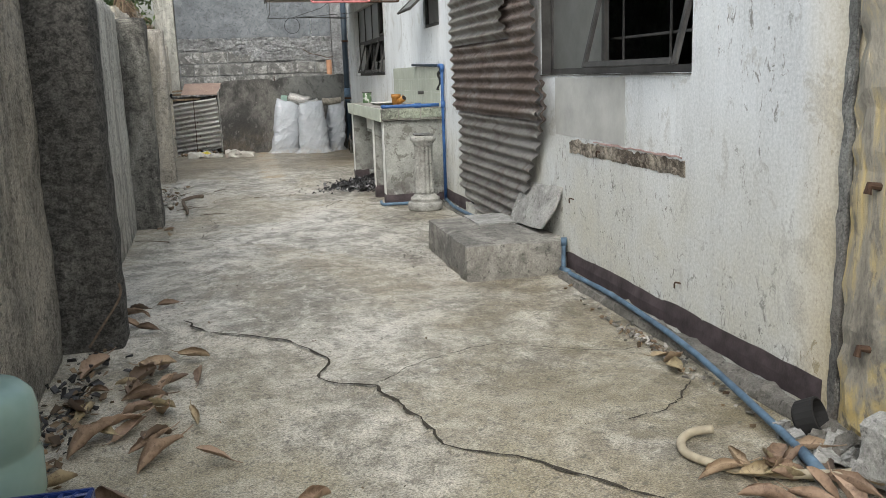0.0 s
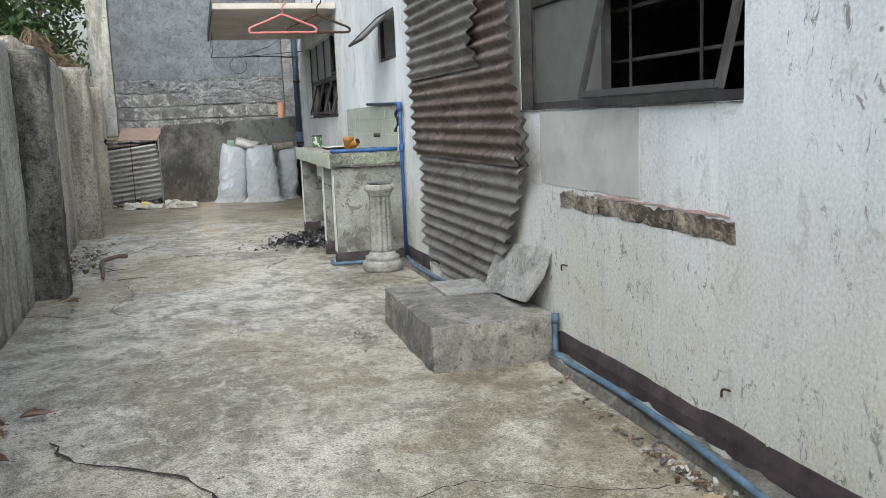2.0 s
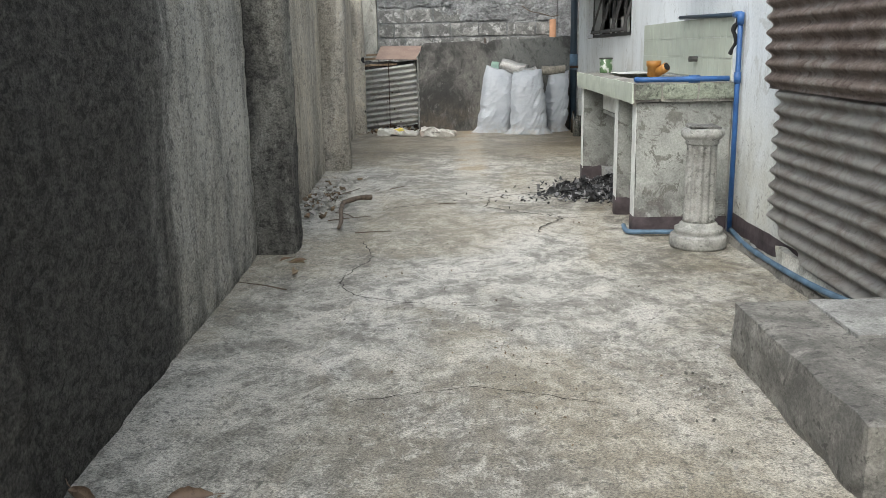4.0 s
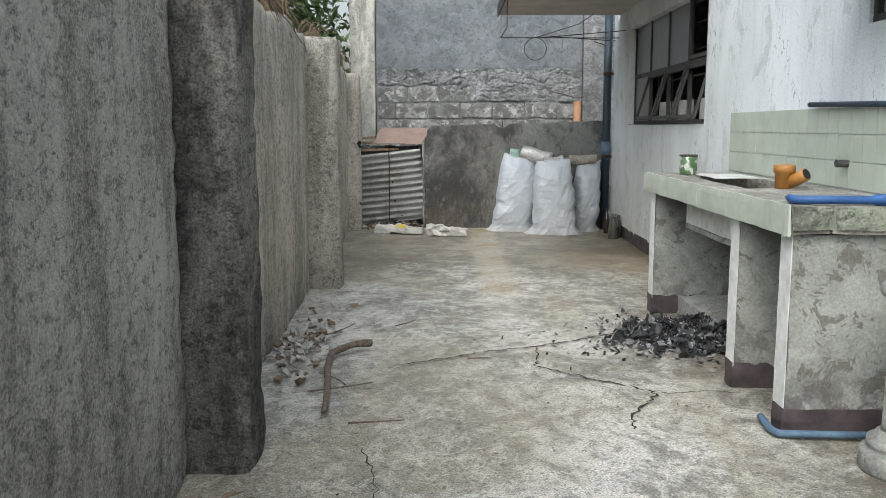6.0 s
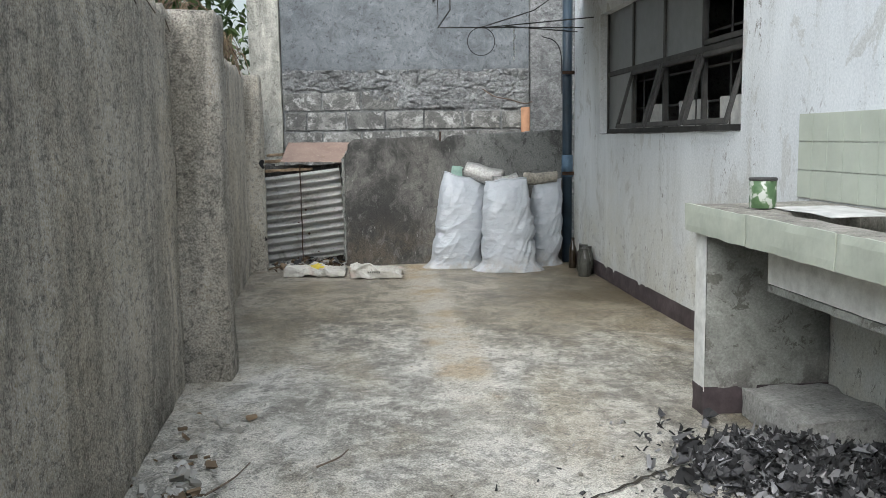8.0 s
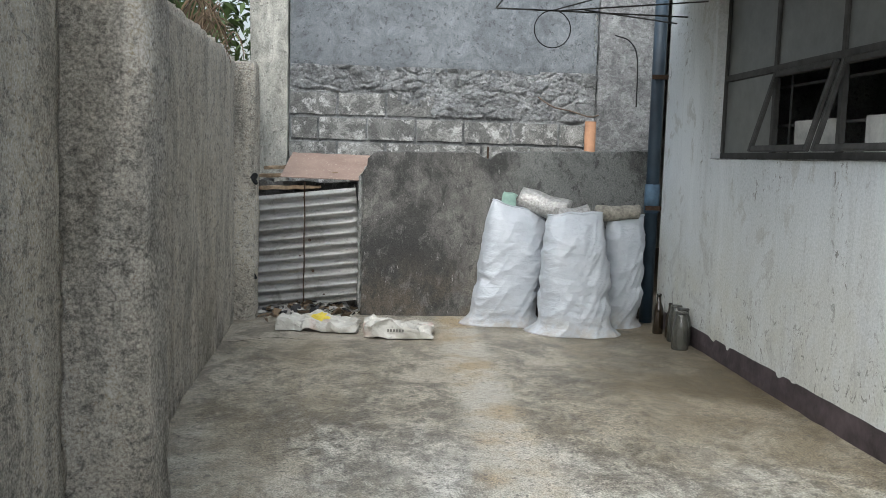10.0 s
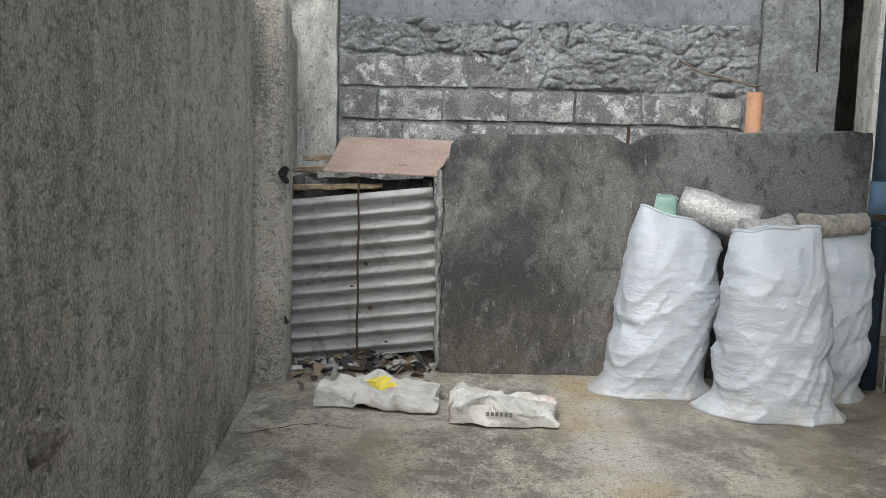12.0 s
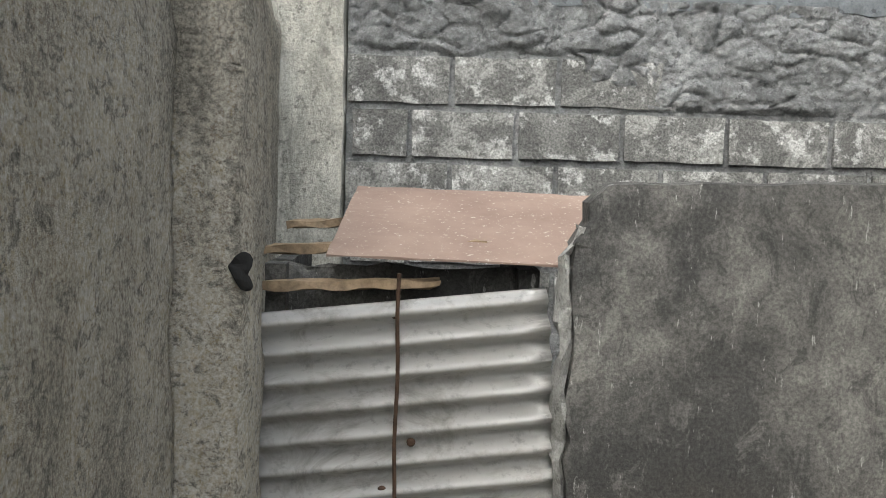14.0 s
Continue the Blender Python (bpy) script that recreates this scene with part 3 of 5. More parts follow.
box(bm, 5.0, 5.15, -3.15, 16.02, -0.05, 3.2)
box(bm, HX + HT, 5.0, -3.15, -3.0, -0.05, 3.2)
structure("wall_house_back", bm, CEMENT, "plain cement walls closing the house")
bm = bmesh.new()
box(bm, HX + 0.002, 5.15, -3.15, 16.02, 3.2, 3.32)
structure("ceiling", bm, CEMENT, "plain cement roof slab over the house")
bm = bmesh.new()
box(bm, HX + HT, 5.0, -3.0, 15.87, -0.05, 0.0)
structure("floor_house", bm, CEMENT, "bare cement floor inside the house")

# Wall behind the start of the walk.
structure("wall_south", slab(-1.9, 1.4, -3.2, -3.0, -0.06, 2.2, 0.2, 0.01), FENCE, "plain concrete wall closing the yard")

# Dark skirting, rough kerb.
bm = slab(HX - 0.006, HX + 0.01, 4.1, 9.4, 0.03, 0.14, 0.07, 0.004)
for v in bm.verts:
    if v.co.z > 0.10:
        v.co.z += 0.014 * noise.noise((v.co.y * 2.5, 1, 0))
structure("baseboard", bm, MAROON, "chipped dark maroon painted skirting")
bm = slab(HX - 0.006, HX + 0.01, 11.75, 16.0, -0.03, 0.125, 0.07, 0.004)
structure("baseboard_far", bm, MAROON, "chipped dark maroon painted skirting")
bm = slab(HX - 0.095, HX, 3.7, 6.34, -0.04, 0.05, 0.05, 0.014, 8)
structure("kerb", bm, KERB, "rough crumbling cement kerb along the wall")
bm = slab(HX - 0.07, HX, 7.42, 9.4, -0.04, 0.045, 0.05, 0.014, 8)
structure("kerb_far", bm, KERB, "rough crumbling cement kerb along the wall")

# Stained pier at the near end of the house.
PIER = Mat("peeling_yellow_pier", 0.8)
a = PIER.noise(4, 7, 0.7, PIER.at(1, 1, 0.25), 0.8)
c_ = PIER.ramp(a, [(0.3, (0.46, 0.45, 0.40)), (0.47, (0.58, 0.45, 0.19)), (0.6, (0.30, 0.28, 0.23)), (0.72, (0.09, 0.085, 0.075))])
PIER.color(PIER.mix(PIER.ramp(PIER.noise(18, 6, 0.7, PIER.at(1, 1, 0.4)), [(0.55, 0.0), (0.62, 0.8)]), c_, (0.16, 0.15, 0.13)))
PIER.bump(a, 0.8, 0.03)
PIER.bump(PIER.noise(40, 5, 0.7), 0.6, 0.01)
pier = structure("wall_pier", slab(HX - 0.035, HX - 0.002, 3.2, 4.0, 0.0, 3.0, 0.06, 0.012, 9), PIER.m, "peeling yellow and grey stained concrete pier")
part("groove", slab(HX - 0.028, HX - 0.001, 4.005, 4.05, 0.0, 3.0, 0.04, 0.005, 14), SOOT, pier, "black weathered rough strip")
for z in (0.32, 0.80):
    bm = bmesh.new()
    tube(bm, [(HX - 0.03, 3.86, z), (HX - 0.06, 3.87, z + 0.005), (HX - 0.065, 3.87, z - 0.02)], 0.012, 8)
    part("bolt", bm, RUSTBROWN, pier, "rusty iron stub")

# Fence on the other side: panels between piers.
for i, (y0, y1, h) in enumerate(((-3.0, 2.45, 1.72), (2.72, 5.75, 1.72), (6.0, 9.1, 1.72), (9.38, 12.4, 1.77), (12.66, 15.93, 1.74), (16.19, 17.5, 1.74))):
    bm = slab(-0.14, 0, y0, y1, -0.06, h, 0.07, 0.012, 4)
    for v in bm.verts:
        if v.co.z > h - 0.05:
            v.co.z += 0.05 * noise.noise((v.co.y * 1.6, 5, 0)) + 0.025 * noise.noise((v.co.y * 9, 5, 0))
        v.co.x += fence_x(v.co.y) - (0.08 if i < 2 else 0)
    structure("wall_fence_%d" % (i + 1), bm, FENCE_BLACK if i == 2 else FENCE_CLEAN if i > 2 else FENCE, "concrete boundary wall panel blackened with mould" if i == 2 else "streaked mouldy grey concrete boundary wall panel", True)
for i, (y, d, h) in enumerate(((2.45, 0.17, 1.7), (5.74, 0.17, 1.68), (9.1, 0.2, 1.66), (12.4, 0.21, 1.76), (15.93, 0.125, 1.72))):
    x = fence_x(y)
    bm = slab(x - 0.17, x + d, y, y + 0.27, -0.06, h, 0.06, 0.01, 5)
    ob = structure("wall_pier_%d" % (i + 1), bm, FENCE_BLACK if i == 1 else FENCE if i == 3 else FENCE_CLEAN if i == 4 else FENCE_PIER, "weathered tan concrete fence pier" if i > 2 else "dark mould-stained concrete fence pier", True)
    if i == 4:
        # No hole is cut: flat black lumps stand for the shade inside it.
        for z, s in ((0.95, 0.9), (0.3, 0.6)):
            bm = bmesh.new()
            bmesh.ops.create_icosphere(bm, subdivisions=3, radius=0.034 * s, matrix=Matrix.Translation((x + d - 0.004, y + 0.006, z)) @ Matrix.Diagonal((0.7, 0.12, 1.3, 1)))
            wobble(bm, 0.022, 28)
            part("broken_patch", bm, DARK, ob, "black patch painted for the shade in a broken corner hole")

# Low sooty wall at the end.
bm = slab(-0.68, 1.36, 16.2, 16.32, -0.06, 1.15, 0.05, 0.006, 6)
for v in bm.verts:
    if v.co.z > 0.6:
        v.co.z += (v.co.x + 0.68) * 0.03 * (v.co.z - 0.6) / 0.55
    if v.co.z > 1.02:
        v.co.z += 0.012 * noise.noise((v.co.x * 12, 2, 0)) - 0.05 * math.exp(-((v.co.x - 0.2) / 0.06) ** 2) - 0.05 * math.exp(-((v.co.x + 0.70) / 0.05) ** 2)
    if v.co.x < -0.6:
        v.co.x += 0.012 * noise.noise((v.co.z * 7, 9, 0)) + 0.010 * noise.noise((v.co.z * 19, 9, 0)) + (0.03 if v.co.z > 1.05 else 0)
low_wall = structure("wall_low", bm, SOOT, "low soot-stained cement wall with broken top")
bm = slab(-0.702, -0.676, 16.19, 16.31, 0.02, 1.06, 0.04, 0.014, 12)
for v in bm.verts:
    v.co.x += 0.012 * noise.noise((v.co.z * 7, 9, 0)) + 0.010 * noise.noise((v.co.z * 19, 9, 0)) + (0.03 if v.co.z > 1.0 else 0)
part("broken_edge", bm, CEMENT, low_wall, "pale broken cement edge")
bm = bmesh.new()
tube(bm, [(0.2, 16.26, 1.05), (0.202, 16.255, 1.21)], 0.008, 6)
part("rebar", bm, RUSTBROWN, low_wall, "rusty bar stub")

# Neighbour's building behind: block courses, rough stones, plaster, piers.
FY = 17.6
bm = bmesh.new()
box(bm, -1.33, 1.29, FY + 0.003, FY + 0.2, -0.06, 5.2)
far_wall = structure("wall_north", bm, MORTAR, "unfinished grey block wall of the neighbouring building")
bm = slab(-1.33, 1.29, FY - 0.012, FY + 0.01, 1.845, 5.2, 0.06, 0.006, 5)
for v in bm.verts:
    if v.co.z < 1.9:
        v.co.z += 0.03 * noise.noise((v.co.x * 4, 0, 0)) + 0.015 * noise.noise((v.co.x * 15, 3, 0))
part("plaster", bm, PLASTER, far_wall, "dark bluish trowelled cement plaster")
structure("wall_north_pier_1", slab(-1.66, -1.335, FY - 0.05, FY + 0.2, -0.06, 5.2, 0.08, 0.008, 6), PALEPIER, "pale rough concrete corner pier")
structure("wall_north_pier_2", slab(1.295, 1.8, FY - 0.03, FY + 0.2, -0.06, 5.2, 0.08, 0.008, 6), MORTAR, "grey cement pier of the neighbouring building")
bm = bmesh.new()
box(bm, -1.66, -1.5, FY + 0.2, 22, -0.06, 5.2)
box(bm, -1.66, 5.2, 22, 22.2, -0.06, 5.2)
box(bm, 5.05, 5.2, FY + 0.2, 22, -0.06, 5.2)
box(bm, 2.02, 5.2, FY - 0.03, FY + 0.2, -0.06, 5.2)
structure("wall_north_back", bm, PALEPIER, "pale plain walls of the neighbouring building")
bm = bmesh.new()
box(bm, -1.7, 5.25, FY - 0.05, 22.25, 5.2, 5.35)
structure("ceiling_north", bm, CEMENT, "flat roof slab of the neighbouring building")

# Canopy over the yard.
CANOPY = plain("stained_canopy_board", (0.50, 0.46, 0.41), 0.8, var=0.2, scale=3)
bm = bmesh.new()
box(bm, 0.12, HX - 0.002, 12.3, 15.7, 2.3, 2.36, 0.006)
canopy = structure("trim_canopy", bm, CANOPY, "thin stained canopy slab over the wall")
bm = bmesh.new()
box(bm, 0.105, 0.118, 12.3, 15.7, 2.28, 2.40)
part("edge_strip", bm, DARKMETAL, canopy, "dark metal edge strip")


# ---- windows ----
def bar(bm, y0, y1, z0, z1, x=0.0, d=0.03, m=None):
    box(bm, x - d / 2, x + d / 2, y0, y1, z0, z1, 0.003, m)


def steel_window(name, label, y0, y1, z0, z1, cols, rows, tilted, x=HX + 0.07, bars=True):
    """A steel window: fixed frame, panes, top-hung sashes pushed out, bars behind."""
    w = thing(name, label, "window", "structure")
    bm = bmesh.new()
    t = 0.035
    bar(bm, y0, y1, z0 + 0.002, z0 + t, x)
    bar(bm, y0, y1, z1 - t, z1 - 0.002, x)
    for y in (y0, y1 - t):
        bar(bm, y, y + t, z0 + t, z1 - t, x)
    for y in cols[1:-1]:
        bar(bm, y - t / 2, y + t / 2, z0 + t, z1 - t, x, 0.028)
    for z in rows[1:-1]:
        bar(bm, y0 + t, y1 - t, z - t / 2, z + t / 2, x, 0.036)
    part("window_frame", bm, DARKMETAL, w, "dark dusty steel frame")
    for r in range(len(rows) - 1):
        for c in range(len(cols) - 1):
            a, b, p, q = cols[c] + 0.02, cols[c + 1] - 0.02, rows[r] + 0.02, rows[r + 1] - 0.02
            tilt = tilted.get((c, r))
            if tilt is None:
                bm = bmesh.new()
                box(bm, x - 0.003, x + 0.003, a, b, p, q)
                part("pane", bm, PANE_GREY, w, "dusty grey glass")
            else:
                m = Matrix.Translation((x - 0.02, 0, q)) @ Matrix.Rotation(radians(tilt), 4, "Y") @ Matrix.Translation((-x, 0, -q))
                bm = bmesh.new()
                s = 0.03
                for yy in (a, b - s):
                    bar(bm, yy, yy + s, p, q, x, 0.02, m)
                for zz in (p, q - s):
                    bar(bm, a + s, b - s, zz, zz + s, x, 0.02, m)
                part("sash", bm, DARKMETAL, w, "empty steel sash pushed open")
    if bars:
        for z in [z0 + 0.17 + 0.2 * i for i in range(int((z1 - z0 - 0.1) / 0.2))]:
            bm = bmesh.new()
            bar(bm, y0, y1, z, z + 0.014, x + 0.07, 0.012)
            part("grille_bar", bm, DARKMETAL, w)
        for y in [y0 + 0.42 + 0.5 * i for i in range(int((y1 - y0 - 0.3) / 0.5) + 1)]:
            bm = bmesh.new()
            bar(bm, y, y + 0.012, z0, z1, x + 0.058, 0.010)
            part("grille_bar", bm, DARKMETAL, w)
    return w


steel_window("window_1", "grimy steel window with one sash pushed open", 5.0, 6.8, 1.125, 2.1, [5.0, 6.02, 6.8], [1.125, 1.62, 2.1], {(0, 0): 14})
win = bpy.data.objects["window_1"]
part("window_sill", slab(HX - 0.008, HX + 0.06, 5.0, 6.8, 1.118, 1.128, 0.1, 0.003), SOOT, win, "blackened sill")
bm = bmesh.new()
box(bm, HX + 0.002, HX + 0.155, 6.785, 6.798, 1.13, 2.098)
part("reveal", bm, DARKMETAL, win, "dark grey painted reveal")
steel_window("window_2", "small top-hung steel window pushed wide open", 9.5, 10.15, 1.58, 1.98, [9.5, 10.15], [1.58, 1.98], {(0, 0): 48}, HX + 0.03, False)
m_ = Matrix.Translation((HX + 0.01, 0, 1.96)) @ Matrix.Rotation(radians(48), 4, "Y") @ Matrix.Translation((-HX - 0.03, 0, -1.96))
bm = bmesh.new()
box(bm, HX + 0.027, HX + 0.033, 9.55, 10.1, 1.63, 1.93, 0, m_)
part("pane", bm, PANE_GREY, bpy.data.objects["window_2"], "dusty grey glass")
steel_window("window_3", "wide steel window with lower sashes tilted open", 12.53, 15.17, 1.165, 2.15,
             [12.53, 13.19, 13.85, 14.51, 15.17], [1.165, 1.63, 2.15], {(0, 0): 16, (1, 0): 16, (2, 0): 16, (0, 1): 0})
win = bpy.data.objects["window_3"]
part("window_sill", slab(HX - 0.006, HX + 0.06, 12.53, 15.17, 1.158, 1.168, 0.1, 0.003), SOOT, win, "blackened sill")
CARD = plain("pale_card", (0.45, 0.45, 0.43), 0.8)
for y0, y1 in ((12.62, 13.1), (13.28, 13.75), (13.95, 14.4)):
    bm = bmesh.new()
    box(bm, HX + 0.128, HX + 0.132, y0, y1, 1.168, 1.36)
    part("card", bm, CARD, win, "pale card propped behind the sash")


# ---- things along the house ----
# Cement step with loose tile and leaning slab.
bm = slab(0.79, HX - 0.004, 6.36, 7.4, -0.02, 0.205, 0.05, 0.008, 8)
tagged(part("step", bm, STEPM), "rough cast concrete doorstep block against the house wall", "step")
bm = slab(1.03, 1.30, 6.96, 7.34, 0.205, 0.222, 0.05, 0.003)
tagged(part("loose_tile", bm, CEMENT), "grey cement board square lying on the doorstep", "tile")
bm = slab(0, 0.022, -0.33, 0.33, 0, 0.275, 0.035, 0.004, 9)
for v in bm.verts:
    if v.co.y < -0.1 and v.co.z < 0.12:
        v.co.y += 0.10 * (0.12 - v.co.z) / 0.12
ob = tagged(part("broken_slab", bm, CEMENT), "broken grey cement slab leaning against the wall", "slab")
ob.matrix_world = pose(1.275, 6.76, 0.225, 0, 22, 0) @ pose(0, 0, 0, -4, 0, 0)


def corrugated(name, label, outline, z0, z1, material, x, pitch=0.071, depth=0.016, seed=0, step=0.04):
    """A sheet with ridges along y; outline gives its two ends at a height."""
    rnd = random.Random(seed)
    bm = bmesh.new()
    nz, ny = max(8, round((z1 - z0) / pitch * 8)), 40
    grid = []
    for i in range(nz + 1):
        z = z0 + (z1 - z0) * i / nz
        a, b = outline(z)
        a += 0.022 * noise.noise((z * 11, seed, 0))
        b += 0.015 * noise.noise((z * 9, seed, 5))
        row = []
        for j in range(ny + 1):
            y = a + (b - a) * j / ny
            d = depth * math.sin(2 * math.pi * z / pitch) + 0.012 * noise.noise((y * 2, z * 2, seed))
            if j < 3:
                d -= 0.010 * (3 - j) * (noise.noise((z * 5, seed, 3)) + 0.3)
            row.append(bm.verts.new((x + d, y, z + 0.02 * (y - a) * 0)))
        grid.append(row)
    for r, s in zip(grid, grid[1:]):
        for j in range(ny):
            bm.faces.new((r[j], r[j + 1], s[j + 1], s[j]))
    bmesh.ops.solidify(bm, geom=bm.faces[:], thickness=0.0012)
    ob = part(name, bm, material, smooth=True)
    return tagged(ob, label, "roofing sheet")


def between(z, pts):
    for (a, p), (b, q) in zip(pts, pts[1:]):
        if a <= z <= b:
            return p + (q - p) * (z - a) / (b - a)
    return pts[-1][1] if z > pts[-1][0] else pts[0][1]


lower = corrugated("roofing_sheet", "grey weathered corrugated sheet leaning over a doorway",
                   lambda z: (between(z, [(0.16, 7.5), (0.22, 7.2), (0.42, 6.9), (0.9, 6.62), (1.1, 6.6)]), between(z, [(0.1, 8.1), (0.25, 8.62), (1.1, 8.66)])), 0.10, 0.98, TIN_GREY, 1.345, seed=1)
corrugated("roofing_sheet", "rusty brown corrugated sheet with torn edge",
           lambda z: (between(z, [(0.8, 6.72), (1.0, 6.62), (1.5, 6.72), (2.3, 6.66)]), 8.74), 0.86, 2.25, TIN_RUST, 1.322, seed=2)
corrugated("roofing_sheet", "short grey corrugated sheet nailed over the rusty one",
           lambda z: (between(z, [(1.35, 7.15), (1.5, 7.22), (2.3, 7.05)]), 8.7), 1.36, 2.28, TIN_GREY, 1.300, seed=3)
bm = bmesh.new()
rows = []
for i in range(19):
    z = 0.80 + 0.30 * i / 18
    y = 6.585 - 0.07 * math.sin(i / 18 * math.pi * 0.9)
    rows.append([bm.verts.new((1.30 + 0.055 * j / 5 + 0.014 * math.sin(2 * math.pi * z / 0.071), y + 0.10 * j / 5 + 0.015 * noise.noise((z * 20, j, 0)), z)) for j in range(6)])
for r, q in zip(rows, rows[1:]):
    for j in range(5):
        bm.faces.new((r[j], r[j + 1], q[j + 1], q[j]))
bmesh.ops.solidify(bm, geom=bm.faces[:], thickness=0.0012)
part("torn_flap", bm, TIN_RUST, lower, "rusty torn flap curling off the edge", True)
tagged(part("broken_plinth", slab(1.35, HX - 0.004, 7.42, 8.6, 0.0, 0.13, 0.06, 0.012, 9), PALEPIER), "pale broken cement plinth under the sheets", "plinth")

# Patches on the wall.
w_east = bpy.data.objects["wall_east"]
part("cement_patch", slab(HX - 0.004, HX + 0.004, 5.62, 6.56, 0.79, 1.112, 0.08, 0.0015), PATCH, w_east, "bare grey cement patch")
BROWN = concrete("broken_brown_ledge", (0.46, 0.41, 0.335), (0.13, 0.105, 0.08), relief=1.0, rugged=0.6, lo=0.45, hi=0.55)
bm = slab(HX - 0.004, HX + 0.006, 5.03, 6.34, 0.688, 0.766, 0.014, 0.002, 18)
for v in bm.verts:
    q = v.co
    top = q.z > 0.72
    rag = 0.022 * noise.noise((q.y * 7, top, 2)) + 0.016 * noise.noise((q.y * 26, top, 5))
    q.z += rag * abs(q.z - 0.72) / 0.048 + (0.004 if top else 0.012 * (1 - top))
    q.x -= 0.012 * max(0, noise.noise((q.y * 9, q.z * 24, 1)))
part("broken_ledge", bm, BROWN, w_east, "broken brown edge of a removed ledge")
bm = slab(HX - 0.007, HX + 0.004, 5.06, 6.0, 0.772, 0.786, 0.016, 0.003, 18)
for v in bm.verts:
    v.co.z += 0.008 * noise.noise((v.co.y * 12, 3, 0))
part("ledge_rim", bm, plain("dull_pink_paint", (0.36, 0.26, 0.24), 0.8, var=0.4, scale=25), w_east, "flaking dull pink rim")
for y, z in ((5.05, 0.24), (5.9, 0.73), (6.28, 0.44)):
    bm = bmesh.new()
    tube(bm, smooth_path([(HX + 0.01, y, z), (HX - 0.022, y + 0.008, z + 0.008), (HX - 0.02, y + 0.018, z - 0.018)]), 0.004, 6)
    part("nail", bm, RUSTBROWN, w_east, "bent rusty nail")

bm = bmesh.new()
bmesh.ops.create_icosphere(bm, subdivisions=3, radius=0.05, matrix=Matrix.Translation((fence_x(13.6) + 0.004, 13.6, 0.56)) @ Matrix.Diagonal((0.4, 1.5, 1.1, 1)))
wobble(bm, 0.02, 22)
part("broken_patch", bm, BROWN, bpy.data.objects["wall_fence_5"], "brown broken patch in the render")

# Wash counter.
counter = thing("wash_counter", "pale green concrete wash counter with stained legs", "counter")
bm = bmesh.new()
for a in ((0.832, 0.98, 9.432, 11.75), (1.30, HX - 0.003, 9.432, 11.75), (0.98, 1.30, 9.432, 10.36), (0.98, 1.30, 11.25, 11.75)):
    slab(a[0], a[1], a[2], a[3], 0.757, 0.865, 0.07, 0.003, 6, bm)
part("worktop", bm, WORKTOP, counter, "stained grey-brown cement top")
cuts = [9.42, 9.98, 10.58, 11.17, 11.75]
for y0, y1 in zip(cuts, cuts[1:]):
    part("edge_tile", slab(0.818, 0.8315, y0 + 0.002, y1 - 0.002, 0.753, 0.868, 0.03, 0.0025, 14), GREENSLAB, counter, "pale green chipped edge tile")
for x0, x1 in ((0.834, 0.99), (0.99, 1.19), (1.19, 1.395)):
    part("edge_tile", slab(x0 + 0.003, x1 - 0.003, 9.419, 9.4315, 0.772, 0.862, 0.02, 0.004, 14), ENDTILE, counter, "green edge tile with worn cement showing")
basin = part("basin", slab(0.96, 1.32, 10.33, 11.28, 0.57, 0.6, 0.08, 0.002), LEGPAINT, counter, "hanging concrete basin")
for a in ((0.96, 0.985, 10.33, 11.28), (1.295, 1.32, 10.33, 11.28), (0.985, 1.295, 10.33, 10.365), (0.985, 1.295, 11.245, 11.28)):
    part("basin_wall", slab(*a, 0.6, 0.757, 0.08, 0.002), LEGWHITE, basin)
for y in (9.47, 10.05, 11.6):
    leg = part("leg", slab(0.86, HX - 0.003, y, y + 0.1, -0.02, 0.757, 0.06, 0.004, 7), LEGPAINT, counter)
    part("front_face", slab(0.854, 0.8595, y - 0.003, y + 0.103, 0.1, 0.755, 0.05, 0.001, 9), LEGWHITE, leg, "chipped white front edge")
    part("skirting", slab(0.850, HX - 0.004, y - 0.004, y + 0.104, 0.0, 0.12 if y > 9.6 else 0.1, 0.05, 0.003, 12), MAROON, leg, "dark maroon painted foot")
# Glazed tiles behind the counter.
splash = thing("tile_splashback", "pale green glazed tiles on the wall above the counter", "tiles", "structure")
bm = bmesh.new()
box(bm, -0.0035, 0.0035, -0.0588, 0.0588, -0.0592, 0.0592, 0.0015)
first = part("tile", bm, TILE, splash)
gb = bmesh.new()
box(gb, HX - 0.0035, HX + 0.002, 9.52, 11.92, 0.866, 1.23)
part("grout", gb, CARD, splash, "pale grout")
tile_mesh = first.data
first.location = (HX - 0.004, 9.58, 0.928)
for r in range(3):
    for c in range(20):
        if r == c == 0:
            continue
        o = new("tile", tile_mesh)
        o.parent = splash
        o.location = (HX - 0.004, 9.58 + 0.12 * c, 0.928 + 0.121 * r)
bm = bmesh.new()
tube(bm, [(HX, 10.25, 0.98), (HX - 0.06, 10.25, 0.98)], 0.018, 10)
tagged(part("tap_stub", bm, DARKMETAL), "capped dark pipe stub in the tiles", "pipe")

# Pipes.
def pipe(name, label, pts, r, material, n=1, joints=()):
    p = thing(name, label, "pipe")
    bm = bmesh.new()
    tube(bm, smooth_path(pts, n) if n > 1 else pts, r, 10)
    part("tube", bm, material, p, smooth=True)
    for a, b in joints:
        bm = bmesh.new()
        tube(bm, [a, b], r * 1.35, 10)
        part("joint", bm, material, p, smooth=True)
    return p


